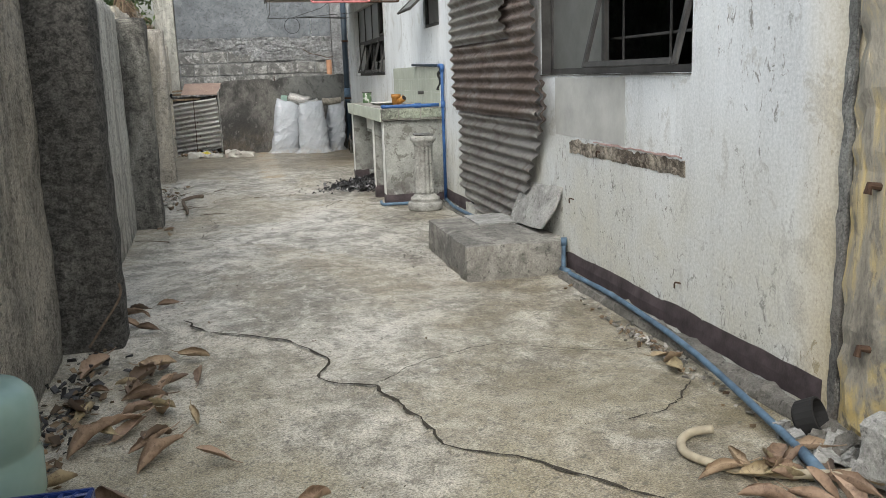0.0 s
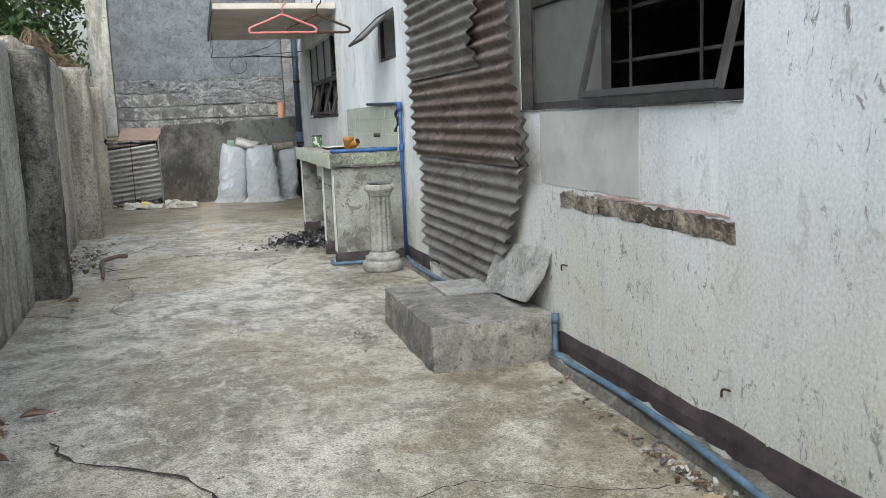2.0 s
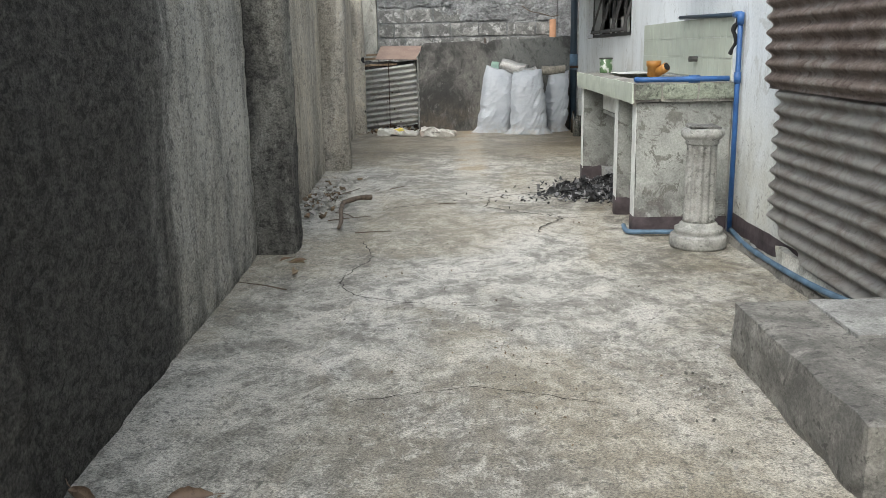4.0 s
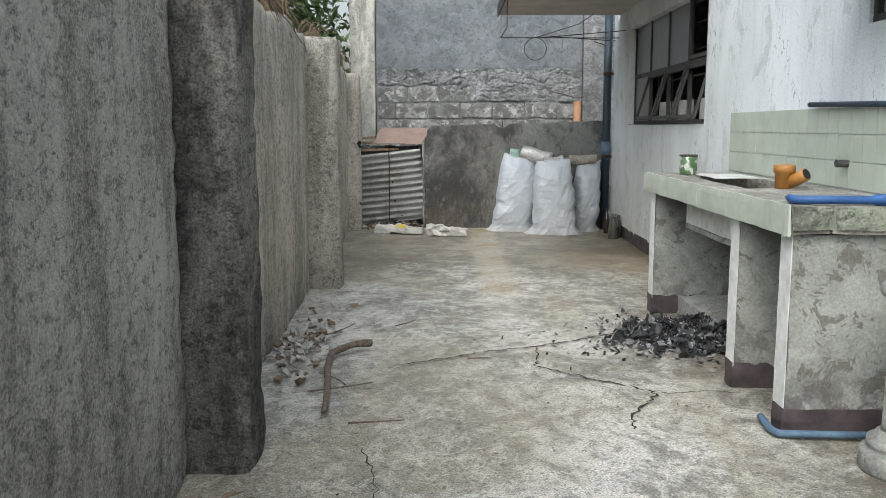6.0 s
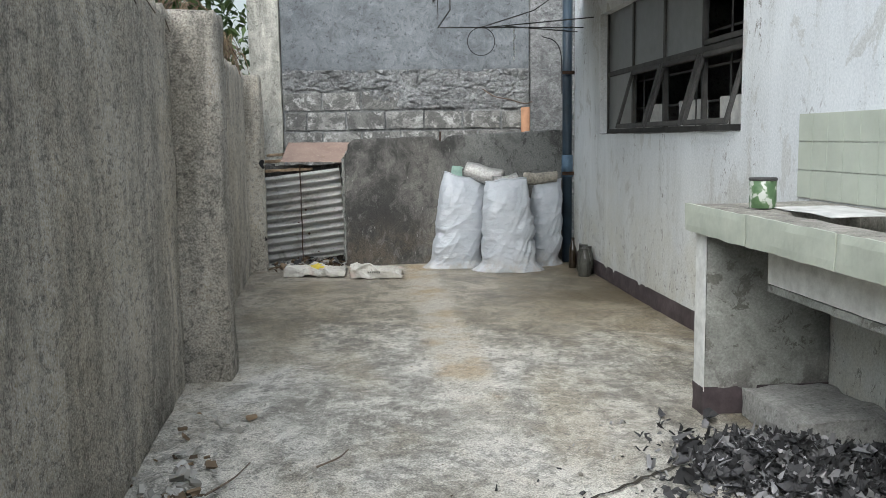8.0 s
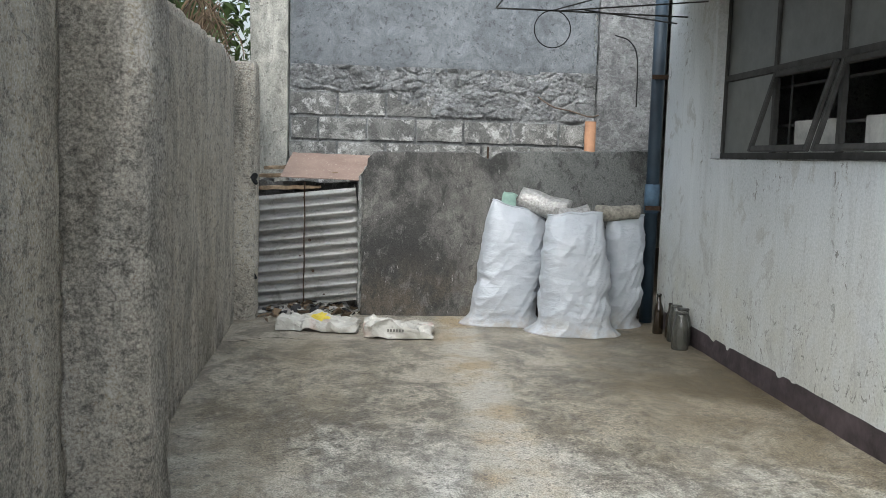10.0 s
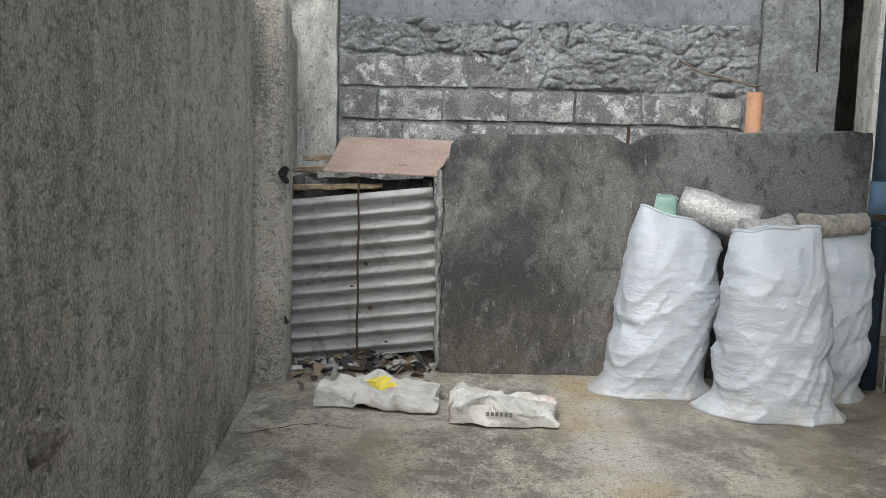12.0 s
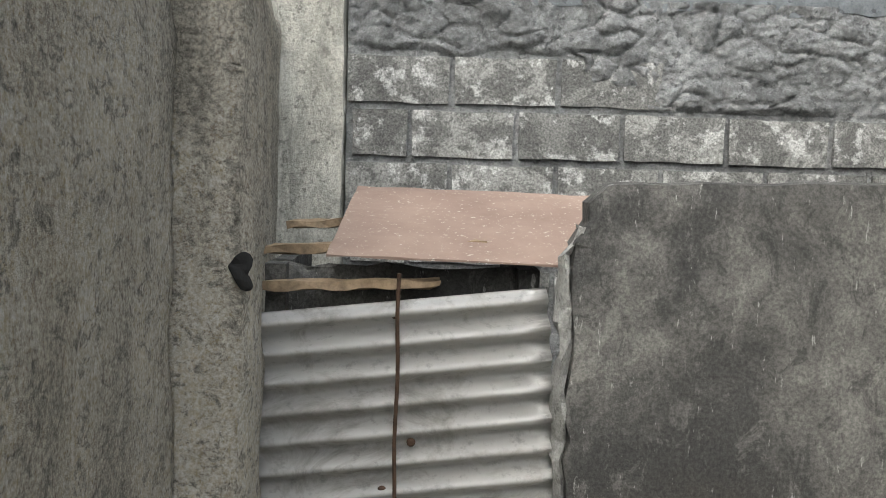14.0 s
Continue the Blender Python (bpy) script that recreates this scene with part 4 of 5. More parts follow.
pipe("water_pipe", "dusty blue plastic pipe lying along the wall", [(1.37, 6.36, 0.2), (1.36, 6.34, 0.06), (1.34, 6.25, 0.045), (1.33, 5.6, 0.065), (1.285, 4.8, 0.06), (1.2, 4.1, 0.035), (1.13, 3.72, 0.03)], 0.013, BLUEGREY, 5,
     [((1.37, 6.36, 0.17), (1.37, 6.36, 0.215)), ((1.335, 6.3, 0.05), (1.34, 6.2, 0.047)), ((1.16, 3.86, 0.03), (1.13, 3.74, 0.03))])
pipe("water_pipe", "blue plastic riser pipe with an elbow beside the counter", [(1.372, 9.33, 0.03), (1.372, 9.33, 1.2), (1.37, 9.36, 1.225)], 0.014, BLUE, 1,
     [((1.372, 9.33, 1.17), (1.372, 9.33, 1.235)), ((1.372, 9.33, 0.86), (1.372, 9.33, 0.92)), ((1.37, 9.33, 1.222), (1.37, 9.42, 1.225))])
pipe("water_pipe", "dull grey-blue plastic pipe running above the tiles", [(1.372, 9.38, 1.225), (1.372, 10.65, 1.25)], 0.013, DARKPIPE)
pipe("water_pipe", "blue plastic pipe lying across the counter edge", [(0.87, 9.55, 0.883), (0.9, 9.46, 0.883), (1.36, 9.44, 0.883)], 0.016, BLUE, 4, [((1.2, 9.45, 0.883), (1.14, 9.452, 0.883))])
pipe("water_pipe", "dull blue plastic pipe lying round the counter foot", [(0.83, 9.62, 0.02), (0.82, 9.45, 0.02), (0.9, 9.42, 0.02), (1.3, 9.4, 0.02)], 0.014, BLUEGREY, 4)
pipe("water_pipe", "dark blue plastic pipe along the foot of the wall", [(1.372, 9.3, 0.05), (1.35, 8.9, 0.035), (1.335, 8.1, 0.065), (1.34, 7.45, 0.12)], 0.014, BLUEGREY, 4)
bm = bmesh.new()
tube(bm, smooth_path([(1.365, 9.35, 1.2), (1.35, 9.37, 1.14), (1.36, 9.36, 1.09), (1.345, 9.38, 1.02)]), 0.012, 6)
wobble(bm, 0.012, 25)
tagged(part("rag", bm, DARK), "dark rag tied on the riser pipe", "rag")

# Fluted column.
col = thing("stone_column", "weathered white fluted cement garden column standing on the floor", "column", at=(1.14, 9.12, 0.0))
bm = bmesh.new()
lathe(bm, [(0.145, 0), (0.150, 0.012), (0.150, 0.062), (0.142, 0.072), (0.118, 0.075), (0.128, 0.088), (0.126, 0.108), (0.104, 0.116), (0.100, 0.13), (0.086, 0.14)], 32)
part("base", bm, COLUMN, col, smooth=True)
bm = bmesh.new()
lathe(bm, [(0.086, 0.14), (0.084, 0.16), (0.082, 0.3), (0.08, 0.45), (0.078, 0.54), (0.08, 0.555)], 96, flute=(12, 0.16, 1, 4))
part("shaft", bm, COLUMN, col, smooth=True)
bm = bmesh.new()
lathe(bm, [(0.08, 0.555), (0.09, 0.562), (0.084, 0.575), (0.106, 0.595), (0.112, 0.605), (0.112, 0.63), (0.10, 0.64)], 32)
part("capital", bm, COLUMN, col, smooth=True)
part("top_cap", slab(-0.085, 0.085, -0.085, 0.085, 0.638, 0.66, 0.03, 0.008, 15), SOOT, col, "blackened rough top")

# On the counter.
can = thing("tin_can", "small tin can with a green and white printed wrapper", "can", at=(1.0, 11.42, 0.868))
CANM = Mat("green_wrapper", 0.4)
CANM.color(CANM.ramp(CANM.noise(28, 2, 0.5), [(0.42, (0.40, 0.42, 0.38)), (0.47, (0.09, 0.15, 0.07)), (0.6, (0.06, 0.11, 0.05))]))
bm = bmesh.new()
lathe(bm, [(0.048, 0), (0.05, 0.004), (0.05, 0.108), (0.047, 0.11), (0.046, 0.06)], 24)
part("body", bm, CANM.m, can, smooth=True)
bm = bmesh.new()
lathe(bm, [(0.0515, 0.104), (0.0525, 0.107), (0.0525, 0.113), (0.050, 0.115)], 24)
part("rim", bm, DARKMETAL, can, "bare metal rim")
bm = slab(1.02, 1.28, 10.95, 11.38, 0.868, 0.876, 0.05, 0.004, 8)
tagged(part("board", bm, CARD), "pale thin board lying over the basin", "board")
fit_ = thing("pipe_fitting", "orange plastic drain pipe fitting with a side branch", "pipe fitting", at=(1.12, 10.27, 0.868))
fit_.scale = (0.85, 0.85, 0.9)
bm = bmesh.new()
lathe(bm, [(0.047, 0), (0.047, 0.075), (0.056, 0.08), (0.056, 0.115), (0.05, 0.117), (0.047, 0.09)], 24)
part("body", bm, ORANGE, fit_, smooth=True)
bm = bmesh.new()
tube(bm, [(0.02, -0.02, 0.03), (0.06, -0.075, 0.06), (0.075, -0.10, 0.075)], 0.033, 16)
br = part("branch", bm, ORANGE, fit_, smooth=True)
# The branch is closed; a black disc stands for its shaded inside.
bm = bmesh.new()
tube(bm, [(0.0755, -0.1005, 0.0755), (0.077, -0.103, 0.077)], 0.026, 16)
part("mouth", bm, DARK, br, "black disc for the shade inside the open mouth")
# Under the counter: block and ash.
tagged(part("hearth_block", slab(1.0, HX - 0.01, 11.1, 11.57, 0.0, 0.13, 0.06, 0.01, 8), CEMENT), "flat cement block under the counter beside ash", "block")


def debris(name, label, category, centre, rx, ry, count, materials, size, heap, seed, flat=0.3):
    """A loose heap of small flakes and bits."""
    rnd = random.Random(seed)
    bm = bmesh.new()
    for i in range(count):
        a, r = rnd.uniform(0, 2 * math.pi), abs(rnd.gauss(0, 0.5))
        x, y = centre[0] + rx * r * math.cos(a), centre[1] + ry * r * math.sin(a)
        h = heap * max(0, 1 - r) * rnd.uniform(0.3, 1)
        s = size * rnd.uniform(0.35, 1.3)
        m = Matrix.Translation((x, y, 0.006 + h + s * 0.1)) @ Euler((rnd.gauss(0, 0.45), rnd.gauss(0, 0.45), rnd.uniform(0, 6))).to_matrix().to_4x4() @ Matrix.Diagonal((s, s * rnd.uniform(0.25, 0.8), s * flat * rnd.uniform(0.1, 0.8), 1))
        vs = bmesh.ops.create_cube(bm, size=1, matrix=m)["verts"]
        for v in vs:
            v.co += Vector((rnd.uniform(-1, 1), rnd.uniform(-1, 1), rnd.uniform(-0.4, 0.4))) * s * 0.18
        k = rnd.randrange(len(materials))
        for f in {f for v in vs for f in v.link_faces}:
            f.material_index = k
    return tagged(part(name, bm, materials), label, category, kind="stuff")


ASHM = leaf_mat("ash_flakes", (0.05, 0.05, 0.05), (0.30, 0.30, 0.305), 0.9)
CHAR = leaf_mat("charred_paper", (0.008, 0.008, 0.008), (0.05, 0.05, 0.052), 0.8)
PALEBIT = leaf_mat("pale_rubble", (0.20, 0.19, 0.165), (0.42, 0.41, 0.38), 0.9)
BROWNBIT = leaf_mat("leaf_litter", (0.05, 0.035, 0.022), (0.22, 0.16, 0.10), 0.85)
def flakes(label, centre, rx, ry, count, materials, size, heap, seed):
    """Charred paper: thin crumpled and curled scraps lying over one another."""
    rnd = random.Random(seed)
    bm = bmesh.new()
    for i in range(count):
        a, r = rnd.uniform(0, 2 * math.pi), abs(rnd.gauss(0, 0.5))
        h = heap * max(0, 1 - r) * rnd.uniform(0.2, 1) * (0.6 + 0.8 * abs(noise.noise((math.cos(a) * 2, math.sin(a) * 2, r * 3))))
        s, asp, curl = size * rnd.uniform(0.3, 1.5), rnd.uniform(0.15, 0.7), rnd.gauss(0, 1.1)
        m = Matrix.Translation((centre[0] + rx * r * math.cos(a), centre[1] + ry * r * math.sin(a), 0.012 + h + s * 0.12)) @ Euler((rnd.gauss(0, 0.55), rnd.gauss(0, 0.55), rnd.uniform(0, 6.3))).to_matrix().to_4x4()
        k = rnd.randrange(len(materials))
        rows = [[bm.verts.new(m @ Vector((s * (u + rnd.uniform(-0.2, 0.2)), s * asp * (v * (1.3 - 1.6 * abs(u)) + rnd.uniform(-0.25, 0.25)), s * (curl * u * u + rnd.uniform(-0.06, 0.06))))) for v in (-0.5, 0, 0.5)] for u in (-0.5, -0.17, 0.17, 0.5)]
        for A, B in zip(rows, rows[1:]):
            for j in range(2):
                bm.faces.new((A[j], B[j], B[j + 1], A[j + 1])).material_index = k
    return tagged(part("ash_heap", bm, materials), label, "ash", kind="stuff")


flakes("heap of burnt black paper and grey ash", (0.95, 10.98), 0.40, 0.40, 3200, [CHAR, CHAR, CHAR, ASHM, CHAR, ASHM], 0.05, 0.10, 4)
debris("ash_scatter", "grey ash flakes scattered over the floor", "ash", (0.72, 10.85), 0.7, 0.55, 420, [ASHM, PALEBIT, CHAR], 0.022, 0.0, 5)
debris("rubble", "broken cement crumbs and rubble by the fence", "rubble", (-1.15, 10.9), 0.16, 0.9, 260, [PALEBIT, BROWNBIT, PALEBIT], 0.035, 0.0, 6, 0.7)
debris("rubble", "loose cement crumbs beside the doorstep", "rubble", (0.62, 7.1), 0.35, 0.9, 260, [PALEBIT, PALEBIT, KERB], 0.009, 0.0, 7, 0.5)
debris("rubble", "cement crumbs along the kerb", "rubble", (1.24, 4.9), 0.07, 1.1, 220, [PALEBIT, KERB, BROWNBIT], 0.02, 0.01, 8, 0.8)
debris("rubble", "broken cement lumps at the foot of the pier", "rubble", (1.28, 3.82), 0.12, 0.2, 90, [KERB, CEMENT], 0.06, 0.05, 9, 0.9)
debris("grit", "small grit and dirt scattered on the yard floor", "grit", (0.0, 7.5), 1.6, 5.0, 700, [PALEBIT, BROWNBIT, PALEBIT], 0.007, 0.0, 10, 0.7)
debris("leaf_litter", "damp leaf litter and rubbish under the metal sheet", "litter", (-1.05, 16.32), 0.42, 0.28, 420, [BROWNBIT, CHAR, PALEBIT], 0.06, 0.06, 11)
debris("leaf_litter", "crumbled leaves along the fence foot", "litter", (-1.05, 5.0), 0.16, 1.1, 260, [BROWNBIT, CHAR], 0.03, 0.01, 12)

# Broken block, pot and hose at the near pier.
bm = slab(-0.13, 0.13, -0.1, 0.1, 0, 0.2, 0.04, 0.012, 10)
ob = tagged(part("cement_block", bm, CEMENT), "broken grey cement block at the foot of the pier", "block")
ob.matrix_world = pose(1.33, 3.62, 0.0, 0, 6, 15)
bm = bmesh.new()
lathe(bm, [(0.05, 0.0), (0.06, 0.01), (0.062, 0.07), (0.055, 0.072), (0.05, 0.02)], 20)
ob = tagged(part("plastic_pot", bm, DARK), "small black plastic pot lying by the kerb", "pot")
ob.matrix_world = pose(1.26, 4.02, 0.05, 65, 0, 40)
HOSE = plain("pale_hose", (0.34, 0.30, 0.22), 0.7, var=0.35)
bm = bmesh.new()
tube(bm, smooth_path([(1.0, 4.08, 0.03), (0.94, 4.1, 0.02), (0.88, 4.06, 0.016), (0.85, 3.98, 0.016), (0.88, 3.9, 0.016), (0.98, 3.8, 0.016), (1.13, 3.71, 0.03), (1.3, 3.64, 0.03), (1.31, 3.3, 0.02)]), 0.014, 10)
tagged(part("hose", bm, HOSE, smooth=True), "short bent length of old pale hose", "hose")

# Dead branch.
bm = bmesh.new()
tube(bm, smooth_path([(-0.80, 10.74, 0.03), (-0.86, 10.7, 0.035), (-0.93, 10.63, 0.03), (-0.975, 10.5, 0.025), (-0.95, 10.2, 0.02), (-0.91, 9.9, 0.02), (-0.89, 9.66, 0.02)]), 0.020, 8, r_end=0.012)
wobble(bm, 0.006, 14)
tagged(part("branch", bm, BARK, smooth=True), "bent dry branch lying on the floor", "branch")
for i, (x, y, a, l) in enumerate(((-1.0, 9.95, 0.5, 0.3), (-0.85, 10.05, 2.2, 0.25), (-1.05, 11.0, 1.2, 0.3), (-0.78, 9.55, 0.2, 0.22), (-0.7, 11.2, 1.0, 0.2), (-0.95, 8.3, 2.6, 0.3), (-0.3, 10.5, 0.1, 0.12))):
    bm = bmesh.new()
    d = Vector((math.cos(a), math.sin(a), 0)) * l
    tube(bm, smooth_path([(x, y, 0.012), (x + d.x * 0.5 + 0.02, y + d.y * 0.5 - 0.02, 0.018), (x + d.x, y + d.y, 0.01)]), 0.004, 6, r_end=0.002)
    tagged(part("twig", bm, BARK), "thin dry twig lying on the floor", "twig", "twigs on the floor")


# ---- dry leaves ----
def leaf_mesh(seed):
    rnd = random.Random(seed)
    bm = bmesh.new()
    n, W, curl, bow = 12, rnd.uniform(0.34, 0.46), rnd.uniform(1.0, 2.4), rnd.uniform(-0.3, 0.5)
    twist = rnd.uniform(-0.9, 0.9)
    rows = []
    for i in range(n + 1):
        t = i / n
        w = W * (math.sin(math.pi * min(1, t * 0.95 + 0.04)) ** 0.75) * 0.5 * rnd.uniform(0.86, 1.1)
        row = []
        for s in (-1, -0.66, -0.33, 0, 0.33, 0.66, 1):
            ang = s * curl * (0.7 + 0.5 * t)
            p = Vector((0, math.sin(ang) / curl * w * 1.5, (1 - math.cos(ang)) / curl * w * 1.5))
            p.rotate(Euler((twist * (t - 0.5), 0, 0)))
            row.append(bm.verts.new((t - 0.5, p.y + 0.12 * bow * math.sin(3 * t), p.z + bow * 0.5 * (t - 0.5) ** 2 + 0.03 * noise.noise((t * 5, s * 2, seed)) + 0.03)))
        rows.append(row)
    for A, B in zip(rows, rows[1:]):
        for k in range(6):
            bm.faces.new((A[k], B[k], B[k + 1], A[k + 1]))
    tube(bm, [(-0.46, 0, 0.05), (-0.6, 0.01, 0.05), (-0.74, 0.04, 0.08)], 0.012, 5)
    me = bpy.data.meshes.new("dry_leaf")
    bm.normal_update()
    bm.to_mesh(me)
    bm.free()
    me.materials.append(DRY)
    me.polygons.foreach_set("use_smooth", [True] * len(me.polygons))
    return me


LEAVES = [leaf_mesh(i) for i in range(10)]
rnd = random.Random(21)


def scatter(n, cx, cy, sx, sy, lo, hi, xmin=-9, xmax=9):
    for i in range(n):
        x, y, s = rnd.gauss(cx, sx), rnd.gauss(cy, sy), rnd.uniform(lo, hi)
        x = min(max(x, xmin, fence_x(y) + 0.08), xmax)
        ob = new("dry_leaf", LEAVES[rnd.randrange(10)])
        ob.matrix_world = Matrix.Translation((x, y, 0.012 + rnd.uniform(0, 0.02))) @ Euler((rnd.gauss(0, 0.35), rnd.gauss(0, 0.25), rnd.uniform(0, 6.3))).to_matrix().to_4x4() @ Matrix.Scale(s, 4)
        tagged(ob, "curled dry brown leaf lying on the floor", "leaf", "dry leaves on the floor")


scatter(26, -0.88, 4.9, 0.13, 0.32, 0.10, 0.19, xmax=-0.55)
scatter(8, -0.75, 4.3, 0.15, 0.25, 0.12, 0.2, xmax=-0.5)
scatter(9, -0.93, 6.25, 0.06, 0.14, 0.07, 0.13)
scatter(20, 1.05, 3.74, 0.13, 0.1, 0.10, 0.18, xmax=1.24)
scatter(3, 1.2, 4.75, 0.03, 0.12, 0.12, 0.16, xmax=1.26)
scatter(4, -1.0, 8.75, 0.04, 0.1, 0.06, 0.11)
scatter(3, -0.25, 3.9, 0.1, 0.2, 0.12, 0.18)
scatter(7, -1.2, 16.05, 0.15, 0.1, 0.05, 0.1)
bm = bmesh.new()
tube(bm, smooth_path([(-1.1, 5.7, 0.02), (-1.03, 5.7, 0.12), (-0.96, 5.7, 0.22), (-0.945, 5.7, 0.27), (-0.95, 5.7, 0.3)]), 0.006, 6)
tagged(part("twig", bm, BARK), "thin dry stalk leaning on the fence pier", "twig", "twigs on the floor")

# Water jug and crate.
JUG = Mat("blue_green_plastic", 0.25)
JUG.color(JUG.ramp(JUG.noise(5, 4, 0.6), [(0.3, (0.20, 0.31, 0.29)), (0.7, (0.29, 0.42, 0.39))]))
JUG.b.inputs["Transmission Weight"].default_value = 0.25
jug = thing("water_jug", "upturned blue-green plastic water jug standing on the floor", "water jug", at=(-0.99, 3.70, 0.0))
bm = bmesh.new()
lathe(bm, [(0.03, 0.0), (0.03, 0.05), (0.06, 0.08), (0.125, 0.13), (0.137, 0.16), (0.137, 0.25), (0.131, 0.262), (0.131, 0.272), (0.137, 0.285), (0.137, 0.37), (0.131, 0.382), (0.131, 0.392), (0.137, 0.405), (0.137, 0.475), (0.13, 0.505), (0.11, 0.525), (0.07, 0.53)], 40)
part("body", bm, JUG.m, jug, smooth=True)
CRATE = plain("dark_blue_plastic", (0.012, 0.03, 0.13), 0.4)
crate = thing("plastic_crate", "small dark blue plastic crate with a pierced pattern", "crate", at=(-0.85, 3.40, 0.0))
bm = bmesh.new()
for a in ((-0.13, 0.13, -0.12, -0.11, 0, 0.355), (-0.13, 0.13, 0.11, 0.12, 0, 0.355), (-0.13, -0.12, -0.11, 0.11, 0, 0.355), (0.12, 0.13, -0.11, 0.11, 0, 0.355)):
    box(bm, *a, 0.002)
part("side_walls", bm, CRATE, crate)
bm = bmesh.new()
for i in range(9):
    x = -0.115 + i * 0.029
    tube(bm, smooth_path([(x, -0.11, 0.35), (x + 0.012, -0.05, 0.35), (x - 0.012, 0.02, 0.35), (x + 0.01, 0.11, 0.35)], 4), 0.004, 5)
    y = -0.1 + i * 0.025
    tube(bm, smooth_path([(-0.12, y, 0.35), (-0.05, y + 0.01, 0.35), (0.03, y - 0.01, 0.35), (0.12, y, 0.35)], 4), 0.004, 5)
part("pierced_top", bm, CRATE, crate)


# ---- the far end ----
def crease(u, v, k, seed):
    """0 to 1, sharp on the crest of a long fold that runs along u."""
    return (1 - abs(noise.noise(Vector((u * 2.6, v * k, seed))))) ** 5


def sack(label, at, w, d, h, turn, seed, lean=0.0, foot=1.0, peak=0.0):
    """A full woven sack: bellied, creased, spread at its foot, flattened to a seam at the mouth."""
    bm = bmesh.new()
    nz, na = 96, 120
    rings = []
    for i in range(nz + 1):
        t = i / nz
        wide = (foot + (0.95 - foot) * min(1, t / 0.75)) * (1 + 0.07 * math.sin(math.pi * min(1, t * 1.4))) * (1 - 0.10 * max(0, (t - 0.72) / 0.28) ** 3)
        deep = (1 + 0.12 * math.sin(math.pi * min(1, t * 1.5))) * (1 - 0.82 * max(0, (t - 0.6) / 0.4) ** 2.2)
        z = h * t
        ring = []
        for s in range(na):
            a = 2 * math.pi * s / na
            ca, sa = math.cos(a), math.sin(a)
            x = math.copysign(abs(ca) ** 0.78, ca) * w / 2 * wide
            y = math.copysign(abs(sa) ** 0.78, sa) * d / 2 * deep
            q = Vector((x, y, z))
            u = x + y * 0.6
            belt = 0.5 + 0.5 * noise.noise(Vector((u * 3, z * 3, seed * 5)))
            f = 0.026 * noise.noise(Vector((x * 4, y * 4, z * 4 + seed * 3)))
            f += 0.016 * (crease(u * 0.82 + z * 0.57, z * 0.82 - u * 0.57, 7.0, seed) - 0.35) * belt
            f += 0.013 * (crease(u * 0.9 - z * 0.42, z * 0.9 + u * 0.42, 10.5, seed + 9) - 0.35) * (1 - belt)
            f += 0.009 * (crease(u * 0.5 + z * 0.86, z * 0.5 - u * 0.86, 17, seed + 4) - 0.35)
            f += 0.003 * (crease(u, z, 24, seed + 6) - 0.35)
            f -= 0.022 * math.exp(-((t - 0.36 - 0.07 * noise.noise((a, seed, 1))) / 0.05) ** 2) * (0.5 + 0.5 * math.sin(a * 2 + seed))
            q += Vector((ca, sa, 0)) * f * (1 - 0.6 * max(0, (t - 0.9) / 0.1))
            if t < 0.13:
                g = (0.13 - t) / 0.13
                q += Vector((ca, sa * 0.6, 0)) * g * g * (0.03 + 0.05 * abs(ca) ** 5 + 0.03 * noise.noise((a * 2.5, seed, 0)))
            if t > 0.8:
                g = (t - 0.8) / 0.2
                q.z += g * (0.035 * noise.noise((x * 9, seed * 3, 0)) + peak * x - 0.5 * x * x)
            q.x += lean * t * h
            ring.append(bm.verts.new(q))
        rings.append(ring)
    for A, B in zip(rings, rings[1:]):
        for s in range(na):
            bm.faces.new((A[s], A[(s + 1) % na], B[(s + 1) % na], B[s]))
    bm.faces.new(rings[0][::-1])
    top = bm.verts.new(sum((v.co for v in rings[-1]), Vector()) / na - Vector((0, 0, 0.03)))
    for s in range(na):
        bm.faces.new((rings[-1][s], rings[-1][(s + 1) % na], top))
    zmin = min(v.co.z for v in bm.verts)
    rim = [v.co.copy() for v in rings[-1]]
    ob = part("filled_sack", bm, SACK, smooth=True)
    ob.matrix_world = pose(at[0], at[1], at[2] - zmin, 0, 0, turn)
    bm = bmesh.new()
    tube(bm, rim + rim[:1], 0.006, 6, caps=False)
    part("hem", bm, SACK, ob, "folded woven hem", True)
    return tagged(ob, label, "sack", "sacks by the low wall")


sack("full white woven plastic sack standing on the floor", (0.30, 15.98, 0), 0.43, 0.32, 0.80, 6, 1, 0.12, 1.0, -0.28)
sack("full white woven sack with a slumped top", (0.735, 15.68, 0), 0.41, 0.34, 0.79, -6, 2, -0.02, 1.16, 0.12)
sack("narrow white woven sack leaning into the corner", (1.08, 15.97, 0), 0.30, 0.3, 0.76, 10, 3, 0.10, 0.95, 0.1)
FOIL = Mat("silver_foil_wrap", 0.38, 0.35)
FOIL.color(FOIL.ramp(FOIL.noise(60, 3, 0.6), [(0.35, (0.27, 0.265, 0.25)), (0.65, (0.45, 0.445, 0.425))]))
FOIL.bump(FOIL.cells(90), 0.5, 0.006)


def bundle(name, label, a, b, r, material, seed):
    bm = bmesh.new()
    tube(bm, [Vector(a).lerp(Vector(b), i / 12) for i in range(13)], r, 20)
    wobble(bm, 0.022, 6, seed=seed)
    return tagged(part(name, bm, material, smooth=True), label, "bundle")


